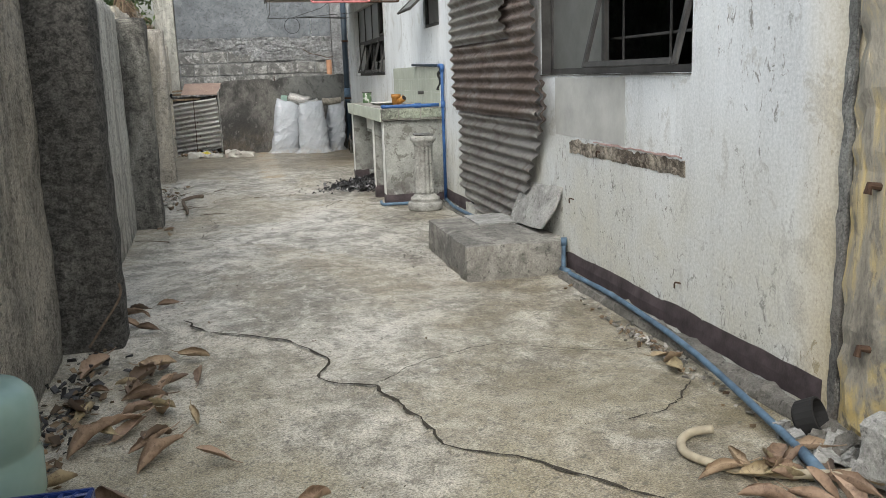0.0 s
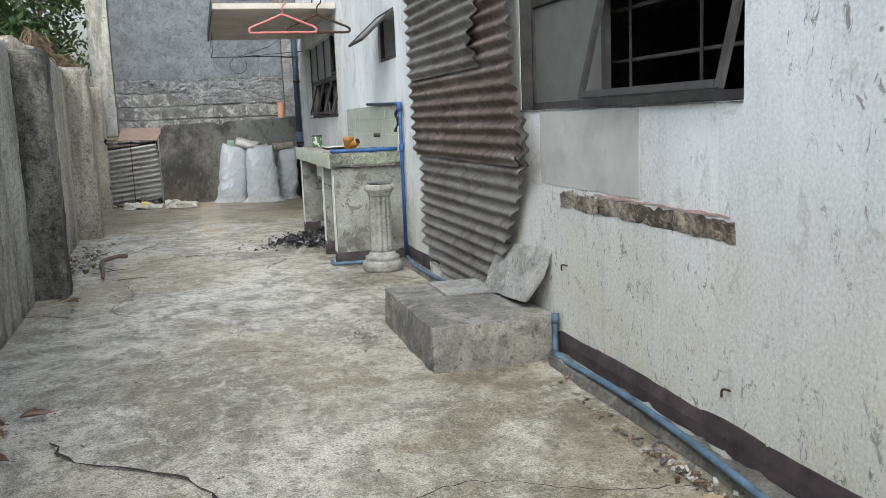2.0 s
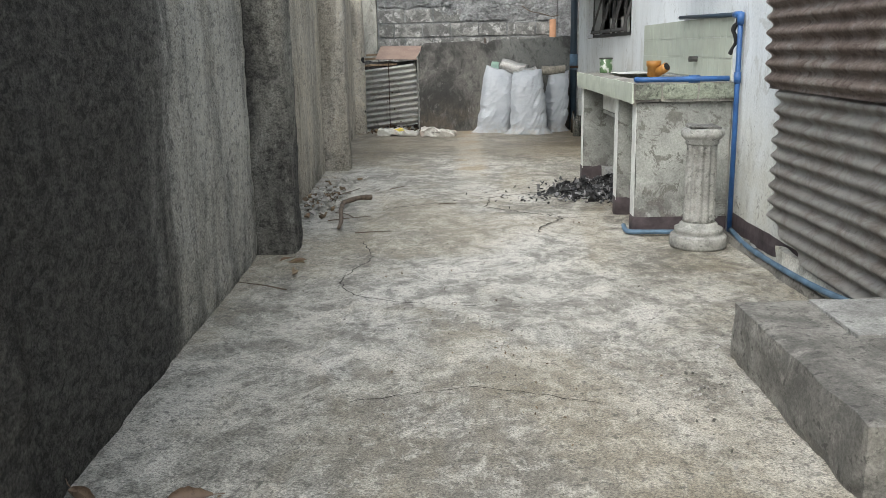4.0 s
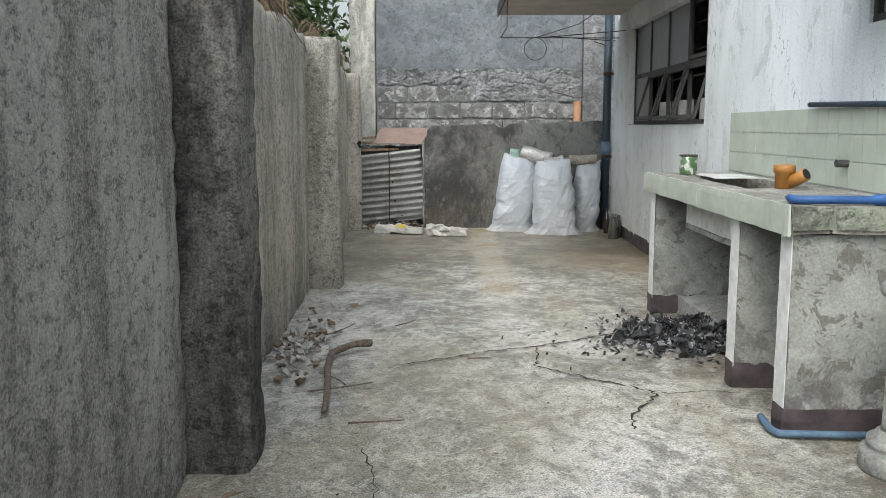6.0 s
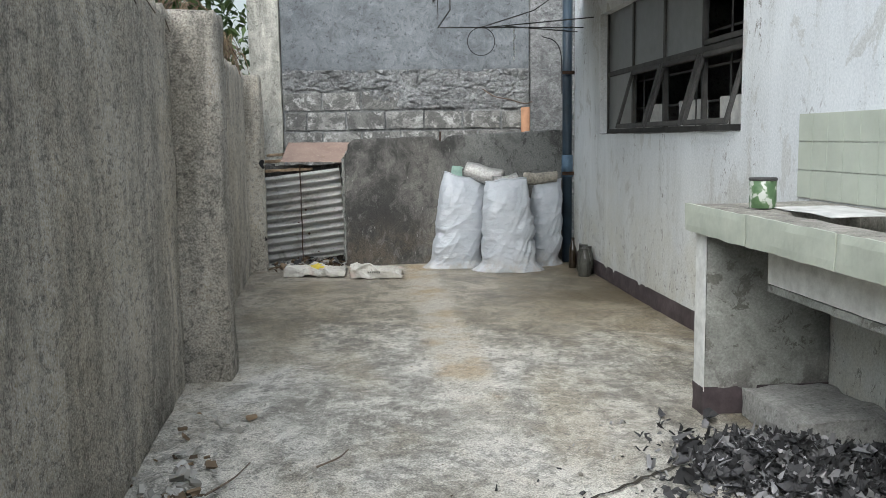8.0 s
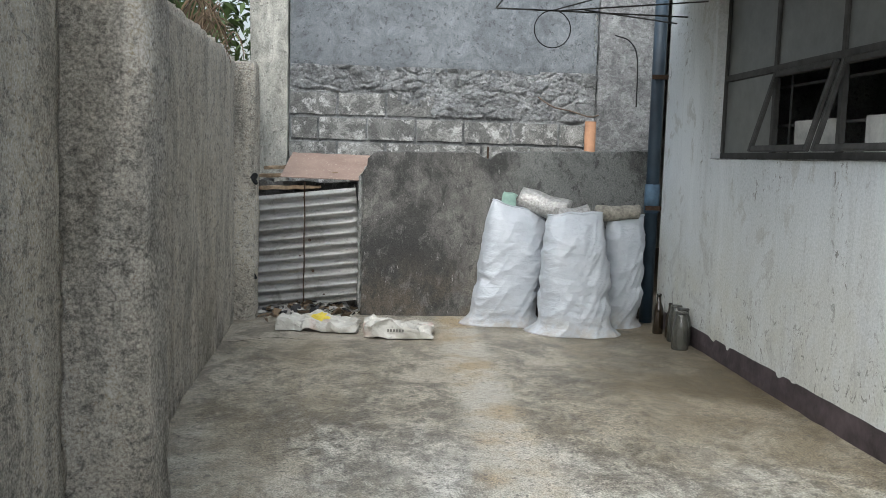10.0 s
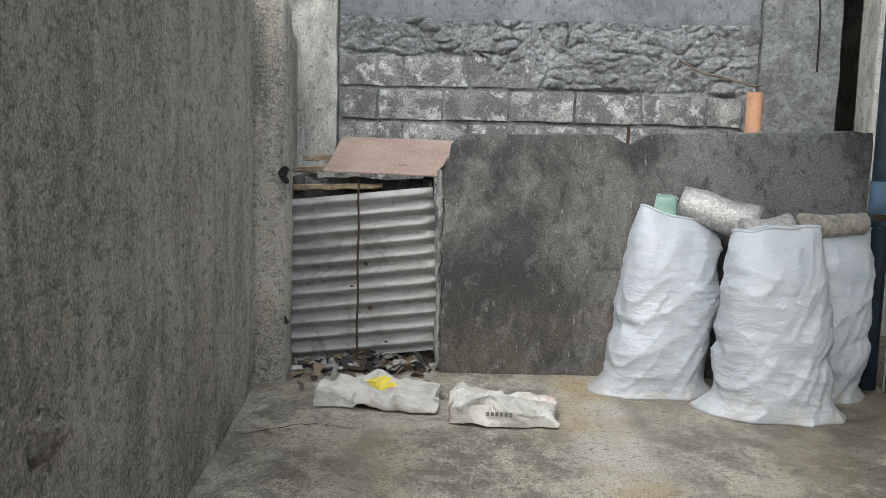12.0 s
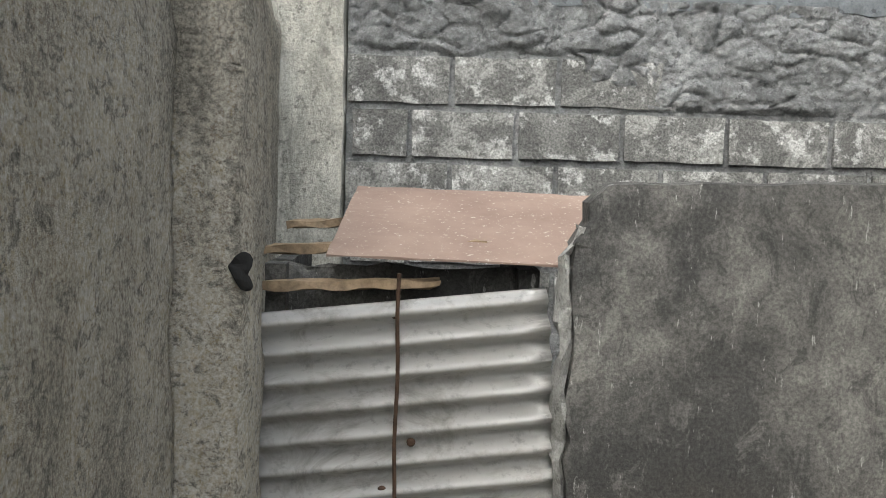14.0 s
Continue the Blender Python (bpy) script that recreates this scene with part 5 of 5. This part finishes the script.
bundle("foil_parcel", "silver bubble-foil parcel lying on the sacks", (0.42, 16.05, 0.86), (0.72, 15.92, 0.77), 0.085, FOIL.m, 1)
bundle("foil_parcel", "second silver foil parcel wedged between the sacks", (0.63, 15.83, 0.745), (0.84, 15.84, 0.775), 0.065, FOIL.m, 2)
JUTE = plain("grey_brown_rag", (0.27, 0.25, 0.21), 0.9, var=0.5, scale=30, relief=0.8)
bundle("rag_roll", "grey brown rag bundle on the corner sack", (0.93, 15.95, 0.77), (1.22, 15.97, 0.79), 0.06, JUTE, 3)
GREENBAG = plain("green_plastic_film", (0.30, 0.44, 0.38), 0.35)
bm = slab(-0.06, 0.06, -0.008, 0.008, 0, 0.14, 0.025, 0.014, 12)
ob = tagged(part("plastic_scrap", bm, GREENBAG, smooth=True), "pale green plastic scrap sticking out of a sack", "plastic")
ob.matrix_world = pose(0.30, 15.96, 0.77, 0, 14, 10)

PAPER = Mat("printed_paper_bag", 0.7)
pc = PAPER.ramp(PAPER.noise(6, 5, 0.6), [(0.3, (0.36, 0.345, 0.30)), (0.6, (0.52, 0.51, 0.465))])
pc = PAPER.mix(PAPER.ramp(PAPER.noise(3.2, 2, 0.5, PAPER.at(1, 1, 1, (1.4, 0.2, 0))), [(0.62, 0.0), (0.68, 0.6)]), pc, (0.46, 0.27, 0.22))
PAPER.color(PAPER.mix(PAPER.ramp(PAPER.noise(16, 4, 0.6), [(0.6, 0.0), (0.7, 0.5)]), pc, (0.20, 0.18, 0.14)))
PAPER.bump(PAPER.cells(16), 0.8, 0.02)
YELLOWM = plain("yellow_print", (0.65, 0.52, 0.06), 0.7)
INK = plain("black_ink", (0.16, 0.155, 0.14), 0.7)


def paper_bag(label, at, w, d, h, turn, seed):
    bm = slab(-w / 2, w / 2, -d / 2, d / 2, 0, h, 0.02, 0.003)
    for v in bm.verts:
        c = v.co.copy()
        u = abs(c.x) / (w / 2)
        c.z *= 0.7 + 0.45 * noise.noise((c.x * 4, c.y * 4, seed)) - 0.25 * u * u * (c.x > 0)
        c += noise.noise_vector(Vector((c.x * 9, c.y * 9, c.z * 9 + seed * 5))) * 0.034
        c += noise.noise_vector(Vector((c.x * 24, c.y * 24, c.z * 24 + seed))) * 0.012
        rg = 1 - abs(noise.noise(Vector((c.x * 8 + seed * 7, c.y * 8, c.z * 5))))
        c.z += (0.022 * (rg ** 4 - 0.3) + 0.012 * (1 - abs(noise.noise(Vector((c.x * 17, c.y * 17, seed * 3.0))))) ** 4 - 0.01) * (c.z > h * 0.4)
        v.co = c
        v.co.z = max(0.001, v.co.z)
    ob = tagged(part("paper_bag", bm, PAPER.m), label, "bag", "empty bags on the floor")
    ob.matrix_world = pose(at[0], at[1], 0.005, 0, 0, turn)
    return ob


b1 = paper_bag("crumpled empty printed feed bag, white with yellow and pink", (-0.92, 15.74, 0), 0.48, 0.36, 0.085, -9, 1)
b2 = paper_bag("crumpled empty cement bag lying on the floor", (-0.42, 15.52, 0), 0.42, 0.28, 0.12, -4, 2)
bm = bmesh.new()
for f in b1.data.polygons:
    c0 = f.center
    if f.normal.z > 0.4 and (c0.x + 0.07) ** 2 / 0.011 + c0.y ** 2 / 0.004 < 1 + 0.5 * noise.noise(c0 * 40):
        bm.faces.new([bm.verts.new(b1.data.vertices[i].co + f.normal * 0.002) for i in f.vertices])
part("print", bm, YELLOWM, b1, "yellow printed patch")
for i in range(6):
    bm = bmesh.new()
    box(bm, -0.006, 0.006, -0.003, 0.0, 0, 0.016)
    part("print", bm, INK, b2, "dark print").location = (-0.06 + 0.018 * i, -0.152, 0.045)

# Bottles.
GLASSB = Mat("brown_bottle_glass", 0.12, spec=0.6)
GLASSB.color((0.02, 0.014, 0.008))
GLASSG = Mat("dusty_clear_glass", 0.25, spec=0.6)
GLASSG.color((0.10, 0.10, 0.085))
GLASSG.b.inputs["Transmission Weight"].default_value = 0.4
for (x, y, s, mt, lab, prof) in ((1.30, 15.66, 1.0, GLASSB, "brown glass beer bottle standing on the floor", 0), (1.335, 15.53, 0.85, GLASSB, "short brown glass bottle standing on the floor", 0), (1.335, 15.42, 1.0, GLASSG, "dusty clear glass bottle beside the brown ones", 1), (1.285, 15.19, 1.0, GLASSG, "dusty clear glass bottle at the end of the row", 1), (1.34, 15.31, 1.0, GLASSG, "dusty clear glass jar bottle standing on the floor", 1)):
    bt = thing("bottle", lab, "bottle", group="bottles by the wall", at=(x, y, 0.003))
    bm = bmesh.new()
    if prof == 0:
        lathe(bm, [(0.03 * s, 0), (0.034 * s, 0.006), (0.034 * s, 0.15 * s), (0.03 * s, 0.175 * s), (0.016 * s, 0.21 * s), (0.0135 * s, 0.255 * s)], 20)
    else:
        lathe(bm, [(0.048, 0), (0.052, 0.006), (0.050, 0.13), (0.044, 0.17), (0.034, 0.2), (0.033, 0.225)], 20)
    part("body", bm, mt.m, bt, smooth=True)
    bm = bmesh.new()
    lathe(bm, [(0.0155 * s, 0.252 * s), (0.016 * s, 0.262 * s), (0.0145 * s, 0.268 * s)] if prof == 0 else [(0.036, 0.222), (0.037, 0.228), (0.035, 0.232)], 16)
    part("lip", bm, mt.m, bt, smooth=True)

# Galvanised sheet in the gap, rod, boards.
gate = thing("roofing_sheet_gate", "tilted galvanised corrugated sheet closing the gap", "roofing sheet", at=(-1.05, 16.27, 0.055))
bm = bmesh.new()
nz, nx, pitch = 150, 12, 0.072
H = 0.80
grid = []
for i in range(nz + 1):
    z = H * i / nz
    grid.append([bm.verts.new((-0.385 + 0.80 * j / nx + 0.006 * noise.noise((z * 9, 2, 0)), 0.023 * math.sin(2 * math.pi * z / pitch) + 0.006 * noise.noise((j * 0.3, z * 2, 0)), z)) for j in range(nx + 1)])
for r, s in zip(grid, grid[1:]):
    for j in range(nx):
        bm.faces.new((r[j], r[j + 1], s[j + 1], s[j]))
bmesh.ops.solidify(bm, geom=bm.faces[:], thickness=0.0012)
sh = part("sheet", bm, TIN_PALE, gate, smooth=True)
sh.rotation_euler = (0, radians(-6.5), 0)
for z, x in ((0.06, 0.12), (0.24, 0.06), (0.35, -0.02), (0.46, 0.06), (0.70, 0.05), (0.77, 0.05)):
    bm = bmesh.new()
    lathe(bm, [(0.011, 0), (0.011, 0.003), (0.005, 0.006)], 10)
    nl = part("nail", bm, RUSTBROWN, sh, "rusty roofing nail")
    nl.matrix_local = pose(x, -0.012, z, 90, 0, 0)
bm = bmesh.new()
tube(bm, [(-0.03 + 0.002 * math.sin(i), -0.028, -0.08 + i * 0.05) for i in range(20)], 0.0055, 6)
part("rod", bm, RUSTBROWN, gate, "rusty deformed steel bar")

PLY = Mat("red_painted_plywood", 0.75)
pcol = PLY.ramp(PLY.noise(5, 5, 0.6), [(0.3, (0.215, 0.15, 0.12)), (0.7, (0.31, 0.225, 0.18))])
PLY.color(PLY.mix(PLY.ramp(PLY.noise(75, 5, 0.7), [(0.61, 0.0), (0.64, 0.7)]), pcol, (0.55, 0.50, 0.42)))
PLY.bump(PLY.noise(60, 4, 0.6), 0.3, 0.004)
bm = slab(-0.39, 0.39, -0.3, 0.3, 0, 0.012, 0.06, 0.003, 6)
ob = tagged(part("plywood_board", bm, PLY.m), "faded red plywood board laid over the gap", "board")
ob.matrix_world = pose(-0.86, 16.62, 1.03, 17, 1, -3)
for i, (x, y, z, l, rz, w) in enumerate(((-1.2, 16.41, 0.865, 0.46, 3, 0.07), (-1.15, 16.5, 0.955, 0.6, -4, 0.06), (-1.3, 16.95, 1.0, 0.3, 6, 0.08))):
    bm = slab(-l / 2, l / 2, -w / 2, w / 2, 0, 0.03, 0.035, 0.006, 14)
    ob = tagged(part("wood_plank", bm, WOOD), "splintered weathered timber plank in the gap", "plank", "planks in the gap")
    ob.matrix_world = pose(x, y, z, 0, -2 - i, rz)
# Added backing: hides the pale far wall so that the gap reads dark.
tagged(part("wood_plank", slab(-1.42, -0.72, 16.47, 16.5, 0.62, 0.93, 0.05, 0.01, 10), SOOT), "dark backing plank added to shade the open gap", "plank", "planks in the gap")
# Added supports; their dark colour stands for the shade behind the sheet.
for x in (-1.4, -0.75):
    tagged(part("timber_post", slab(x - 0.03, x + 0.03, 16.42, 16.95, -0.06, 0.93, 0.08, 0.004), SOOT), "added timber support behind the sheet, coloured dark as the shaded gap", "post")

# Clay pipe and its wire.
bm = bmesh.new()
lathe(bm, [(0.047, -0.06), (0.047, 1.46), (0.04, 1.46), (0.04, 1.3)], 20, at=(1.21, 17.4, 0))
CLAY = plain("orange_drain_pipe", (0.29, 0.155, 0.085), 0.7, var=0.3)
tagged(part("drain_pipe", bm, CLAY, smooth=True), "upright faded orange drain pipe behind the low wall", "pipe")
bm = bmesh.new()
tube(bm, smooth_path([(0.78, 17.55, 1.66), (0.9, 17.5, 1.58), (1.05, 17.46, 1.545), (1.2, 17.42, 1.5), (1.3, 17.5, 1.52)]), 0.007, 6)
tagged(part("wire", bm, BARK), "thin brown wire hanging on the block wall", "wire")
bm = bmesh.new()
tube(bm, smooth_path([(1.42, 17.53, 2.2), (1.55, 17.52, 2.15), (1.62, 17.52, 2.0), (1.63, 17.52, 1.6)]), 0.006, 6)
tagged(part("wire", bm, DARK), "black cable hanging on the cement pier", "wire")

# Downpipe.
dp = thing("downpipe", "dark blue plastic downpipe in the corner", "pipe")
bm = bmesh.new()
tube(bm, [(1.345, 16.07, -0.02), (1.345, 16.07, 2.4)], 0.045, 16)
part("tube", bm, DARKPIPE, dp, smooth=True)
bm = bmesh.new()
tube(bm, [(1.345, 16.07, 0.78), (1.345, 16.07, 0.98)], 0.052, 16)
part("joint", bm, BLUEGREY, dp, "pale worn joint", smooth=True)
for z in (0.8, 1.7):
    bm = bmesh.new()
    box(bm, 1.29, 1.40, 16.018, 16.035, z, z + 0.03)
    part("bracket", bm, RUSTBROWN, dp)

# Wire rack and hangers under the canopy.
rack = thing("wire_rack", "thin iron drying rack hung under the canopy", "rack")
for pts, r in (([(0.14, 15.6, 2.3), (0.14, 15.6, 2.06), (1.38, 15.64, 2.06)], 0.005), ([(0.14, 15.6, 2.06), (0.14, 14.6, 2.06), (0.14, 14.6, 2.3)], 0.005), ([(0.5, 15.6, 2.06), (0.95, 15.62, 2.2), (1.1, 15.62, 2.3)], 0.005), ([(0.55, 15.6, 2.06), (1.38, 15.3, 2.1)], 0.005), ([(0.7, 15.6, 2.07), (1.38, 15.85, 2.05)], 0.005)):
    bm = bmesh.new()
    tube(bm, pts, r, 6)
    part("rod", bm, DARKMETAL, rack)
bm = bmesh.new()
tube(bm, [(0.5 + 0.115 * math.cos(a), 15.6, 1.945 + 0.115 * math.sin(a)) for a in [2 * math.pi * i / 28 for i in range(29)]], 0.0035, 5)
part("ring", bm, DARK, rack, "black wire loop")
CRYSTAL = plain("white_beads", (0.7, 0.72, 0.74), 0.3)
bm = bmesh.new()
for i in range(6):
    bmesh.ops.create_icosphere(bm, subdivisions=1, radius=0.014, matrix=Matrix.Translation((0.78 + 0.006 * math.sin(i * 2), 15.61, 2.03 - i * 0.045)) @ Matrix.Diagonal((0.6, 0.6, 1.6, 1)))
part("bead_string", bm, CRYSTAL, rack, "string of white beads")
REDP = plain("red_plastic", (0.45, 0.15, 0.15), 0.4)
bm = bmesh.new()
tube(bm, [(0.22, 10.0, 2.09), (HX + 0.02, 10.0, 2.09)], 0.011, 8)
tagged(part("hanging_rod", bm, DARKMETAL, smooth=True), "dark iron rod let into the house wall", "rod")


def hanger(label, x, y, z, w, material):
    """A clothes hanger: rounded shoulders, a lower bar and a hook over the rod."""
    h = thing("clothes_hanger", label, "hanger", group="hangers on the rod", at=(x, y, z))
    a = w / 2
    bm = bmesh.new()
    tube(bm, smooth_path([(0, 0, -0.12), (a * 0.55, 0, -0.18), (a * 0.94, 0, -0.222), (a, 0, -0.245), (a * 0.93, 0, -0.262), (a * 0.5, 0, -0.262), (0, 0, -0.262),
                          (-a * 0.5, 0, -0.262), (-a * 0.93, 0, -0.262), (-a, 0, -0.245), (-a * 0.94, 0, -0.222), (-a * 0.55, 0, -0.18), (0, 0, -0.12)]), 0.010, 8)
    part("frame", bm, material, h, smooth=True)
    bm = bmesh.new()
    tube(bm, smooth_path([(0, 0, -0.12), (0.005, 0, -0.06), (0.035, 0, -0.025), (0.03, 0, 0.008), (0, 0, 0.017), (-0.03, 0, 0.0), (-0.035, 0, -0.03)]), 0.0055, 8)
    part("hook", bm, material, h, smooth=True)


hanger("pink plastic clothes hanger hooked on the iron rod", 0.60, 9.99, 2.09, 0.53, REDP)
hanger("rusty brown wire clothes hanger on the iron rod", 0.88, 10.02, 2.09, 0.52, RUSTBROWN)


# ---- plants behind the fence ----
def tree(label, x, y, h, spread, leaves, seed, low=1.5):
    """A tapered trunk with limbs and a crown of many single leaves in uneven clumps."""
    rnd = random.Random(seed)
    t = thing("tree", label, "tree", at=(x, y, -0.06))
    bm = bmesh.new()
    trunk = smooth_path([(0, 0, 0), (rnd.uniform(-0.1, 0.1), rnd.uniform(-0.1, 0.1), h * 0.35), (rnd.uniform(-0.25, 0.25), rnd.uniform(-0.2, 0.2), h * 0.75), (rnd.uniform(-0.3, 0.3), rnd.uniform(-0.3, 0.3), h)], 5)
    tube(bm, trunk, 0.07, 8, r_end=0.015)
    tips = [trunk[-1]]
    for i in range(16):
        p = trunk[rnd.randrange(4, len(trunk))]
        a = rnd.uniform(0, 2 * math.pi)
        q = p + Vector((math.cos(a) * spread * rnd.uniform(0.5, 1), math.sin(a) * spread * rnd.uniform(0.5, 1), rnd.uniform(-0.1, 0.7)))
        mid = (p + q) / 2 + Vector((0, 0, rnd.uniform(0, 0.25)))
        path = smooth_path([p, mid, q], 4)
        tube(bm, path, 0.022, 6, r_end=0.005)
        tips += path[3:]
    part("trunk", bm, BARK, t)
    bm = bmesh.new()
    for i in range(leaves):
        c = tips[rnd.randrange(len(tips))] + Vector((rnd.gauss(0, 0.22), rnd.gauss(0, 0.22), rnd.gauss(0, 0.2)))
        if c.z < low:
            continue
        s = rnd.uniform(0.035, 0.10)
        m = Matrix.Translation(c) @ Euler((rnd.uniform(-1.2, 1.2), rnd.uniform(-1.2, 1.2), rnd.uniform(0, 6.3))).to_matrix().to_4x4()
        v = [bm.verts.new(m @ Vector(p)) for p in ((-s, 0, 0), (-s * 0.2, -s * 0.4, s * 0.08), (s, 0, -s * 0.15), (-s * 0.2, s * 0.4, s * 0.08))]
        bm.faces.new((v[0], v[1], v[2]))
        bm.faces.new((v[0], v[2], v[3]))
    part("crown", bm, GREEN, t)
    return t


tree("leafy green tree behind the concrete fence", -2.75, 16.8, 3.6, 0.8, 4200, 31)
tree("leafy green tree with thin trunk behind the fence", -2.9, 14.2, 3.6, 0.8, 4200, 32)
tree("dense green shrub tree behind the concrete fence", -3.2, 18.0, 4.2, 1.1, 4500, 33)
tree("leafy green tree behind the fence", -3.1, 11.4, 3.5, 0.8, 3600, 34)
tree("tall dark green tree beyond the fence", -4.6, 15.6, 5.0, 1.3, 4500, 35)
tree("leafy green shrub beyond the fence", -3.0, 20.5, 4.4, 1.1, 4000, 36)
for i, (y, n) in enumerate(((11.3, 70), (13.4, 30), (15.3, 40))):
    rr = random.Random(60 + i)
    bm = bmesh.new()
    for k in range(n):
        y0 = y + rr.gauss(0, 0.35)
        x0 = fence_x(y0) - 0.08
        z0 = 1.79
        tube(bm, smooth_path([(x0 - 0.1, y0, z0 - 0.05), (x0 + rr.uniform(-0.05, 0.05), y0 + rr.uniform(-0.1, 0.1), z0 + rr.uniform(0.05, 0.2)), (x0 + rr.uniform(0.0, 0.14), y0 + rr.uniform(-0.3, 0.3), z0 + rr.uniform(-0.15, 0.16))], 4), 0.006, 5, r_end=0.002)
    tagged(part("dry_vine", bm, BROWNBIT), "tangle of dry brown vine on the fence top", "vine", kind="stuff")


# ---- blocks and stones of the far wall ----
def block_mesh(w, h, seed):
    me = bpy.data.meshes.new("block")
    bm = slab(-w / 2, w / 2, -0.016, 0.012, -h / 2, h / 2, 0.065, 0.004, 9)
    for v in bm.verts:
        v.co += noise.noise_vector(v.co * 20 + Vector((seed * 3, 0, 0))) * 0.003
    bm.normal_update()
    bm.to_mesh(me)
    bm.free()
    me.materials.append(BLOCK)
    return me


full = [block_mesh(0.394, 0.184, s) for s in range(3)]
half = block_mesh(0.214, 0.184, 7)
rnd = random.Random(5)
for r in range(5):
    z = 1.345 + 0.206 * (r - 3)
    x = -1.31 + (0.0 if r % 2 else -0.02)
    first_half = r % 2 == 1
    while x < (1.2 if r < 4 else -0.5):
        use_half = first_half or x + 0.4 > 1.29
        first_half = False
        w = 0.22 if use_half else 0.40
        o = new("block", half if use_half else full[rnd.randrange(3)])
        o.parent = far_wall
        o.matrix_world = pose(min(x + w / 2, 1.28 - w / 2), FY + rnd.uniform(-0.004, 0.004), z + rnd.uniform(-0.003, 0.003), 0, rnd.uniform(-0.6, 0.6), 0)
        x += w + 0.012


def lumps():
    """Rubble set in smeared mortar between the courses and the plaster."""
    bm = bmesh.new()
    nx, nz, x0, x1, z0, z1 = 330, 58, -1.32, 1.285, 1.44, 1.875
    rows = []
    for j in range(nz + 1):
        row = []
        for i in range(nx + 1):
            x, z = x0 + (x1 - x0) * i / nx, z0 + (z1 - z0) * j / nz
            warp = noise.noise_vector(Vector((x * 6, 0, z * 6))) * 0.35
            d, _ = noise.voronoi(Vector((x * 7, 0, z * 10)) + warp)
            e = min(1, (d[1] - d[0]) * 2.2)
            low = 1.46 + (0.205 if x < -0.42 + 0.06 * noise.noise((z * 20, 0, 0)) else 0) + 0.03 * noise.noise((x * 5, 7, 0))
            h = (0.004 + 0.046 * e ** 0.3 * (0.6 + 0.7 * noise.noise((x * 5, 3, z * 5)))) * min(1, max(0, (z - low) / 0.03 + 0.5)) - 0.012 * (z < low - 0.01)
            h += 0.008 * noise.noise((x * 40, 1, z * 40))
            row.append(bm.verts.new((x, FY + 0.008 - h, z)))
        rows.append(row)
    for A, B in zip(rows, rows[1:]):
        for i in range(nx):
            bm.faces.new((A[i], A[i + 1], B[i + 1], B[i]))
    part("rubble_course", bm, MORTAR, far_wall, "rough rubble and smeared mortar", True)


lumps()
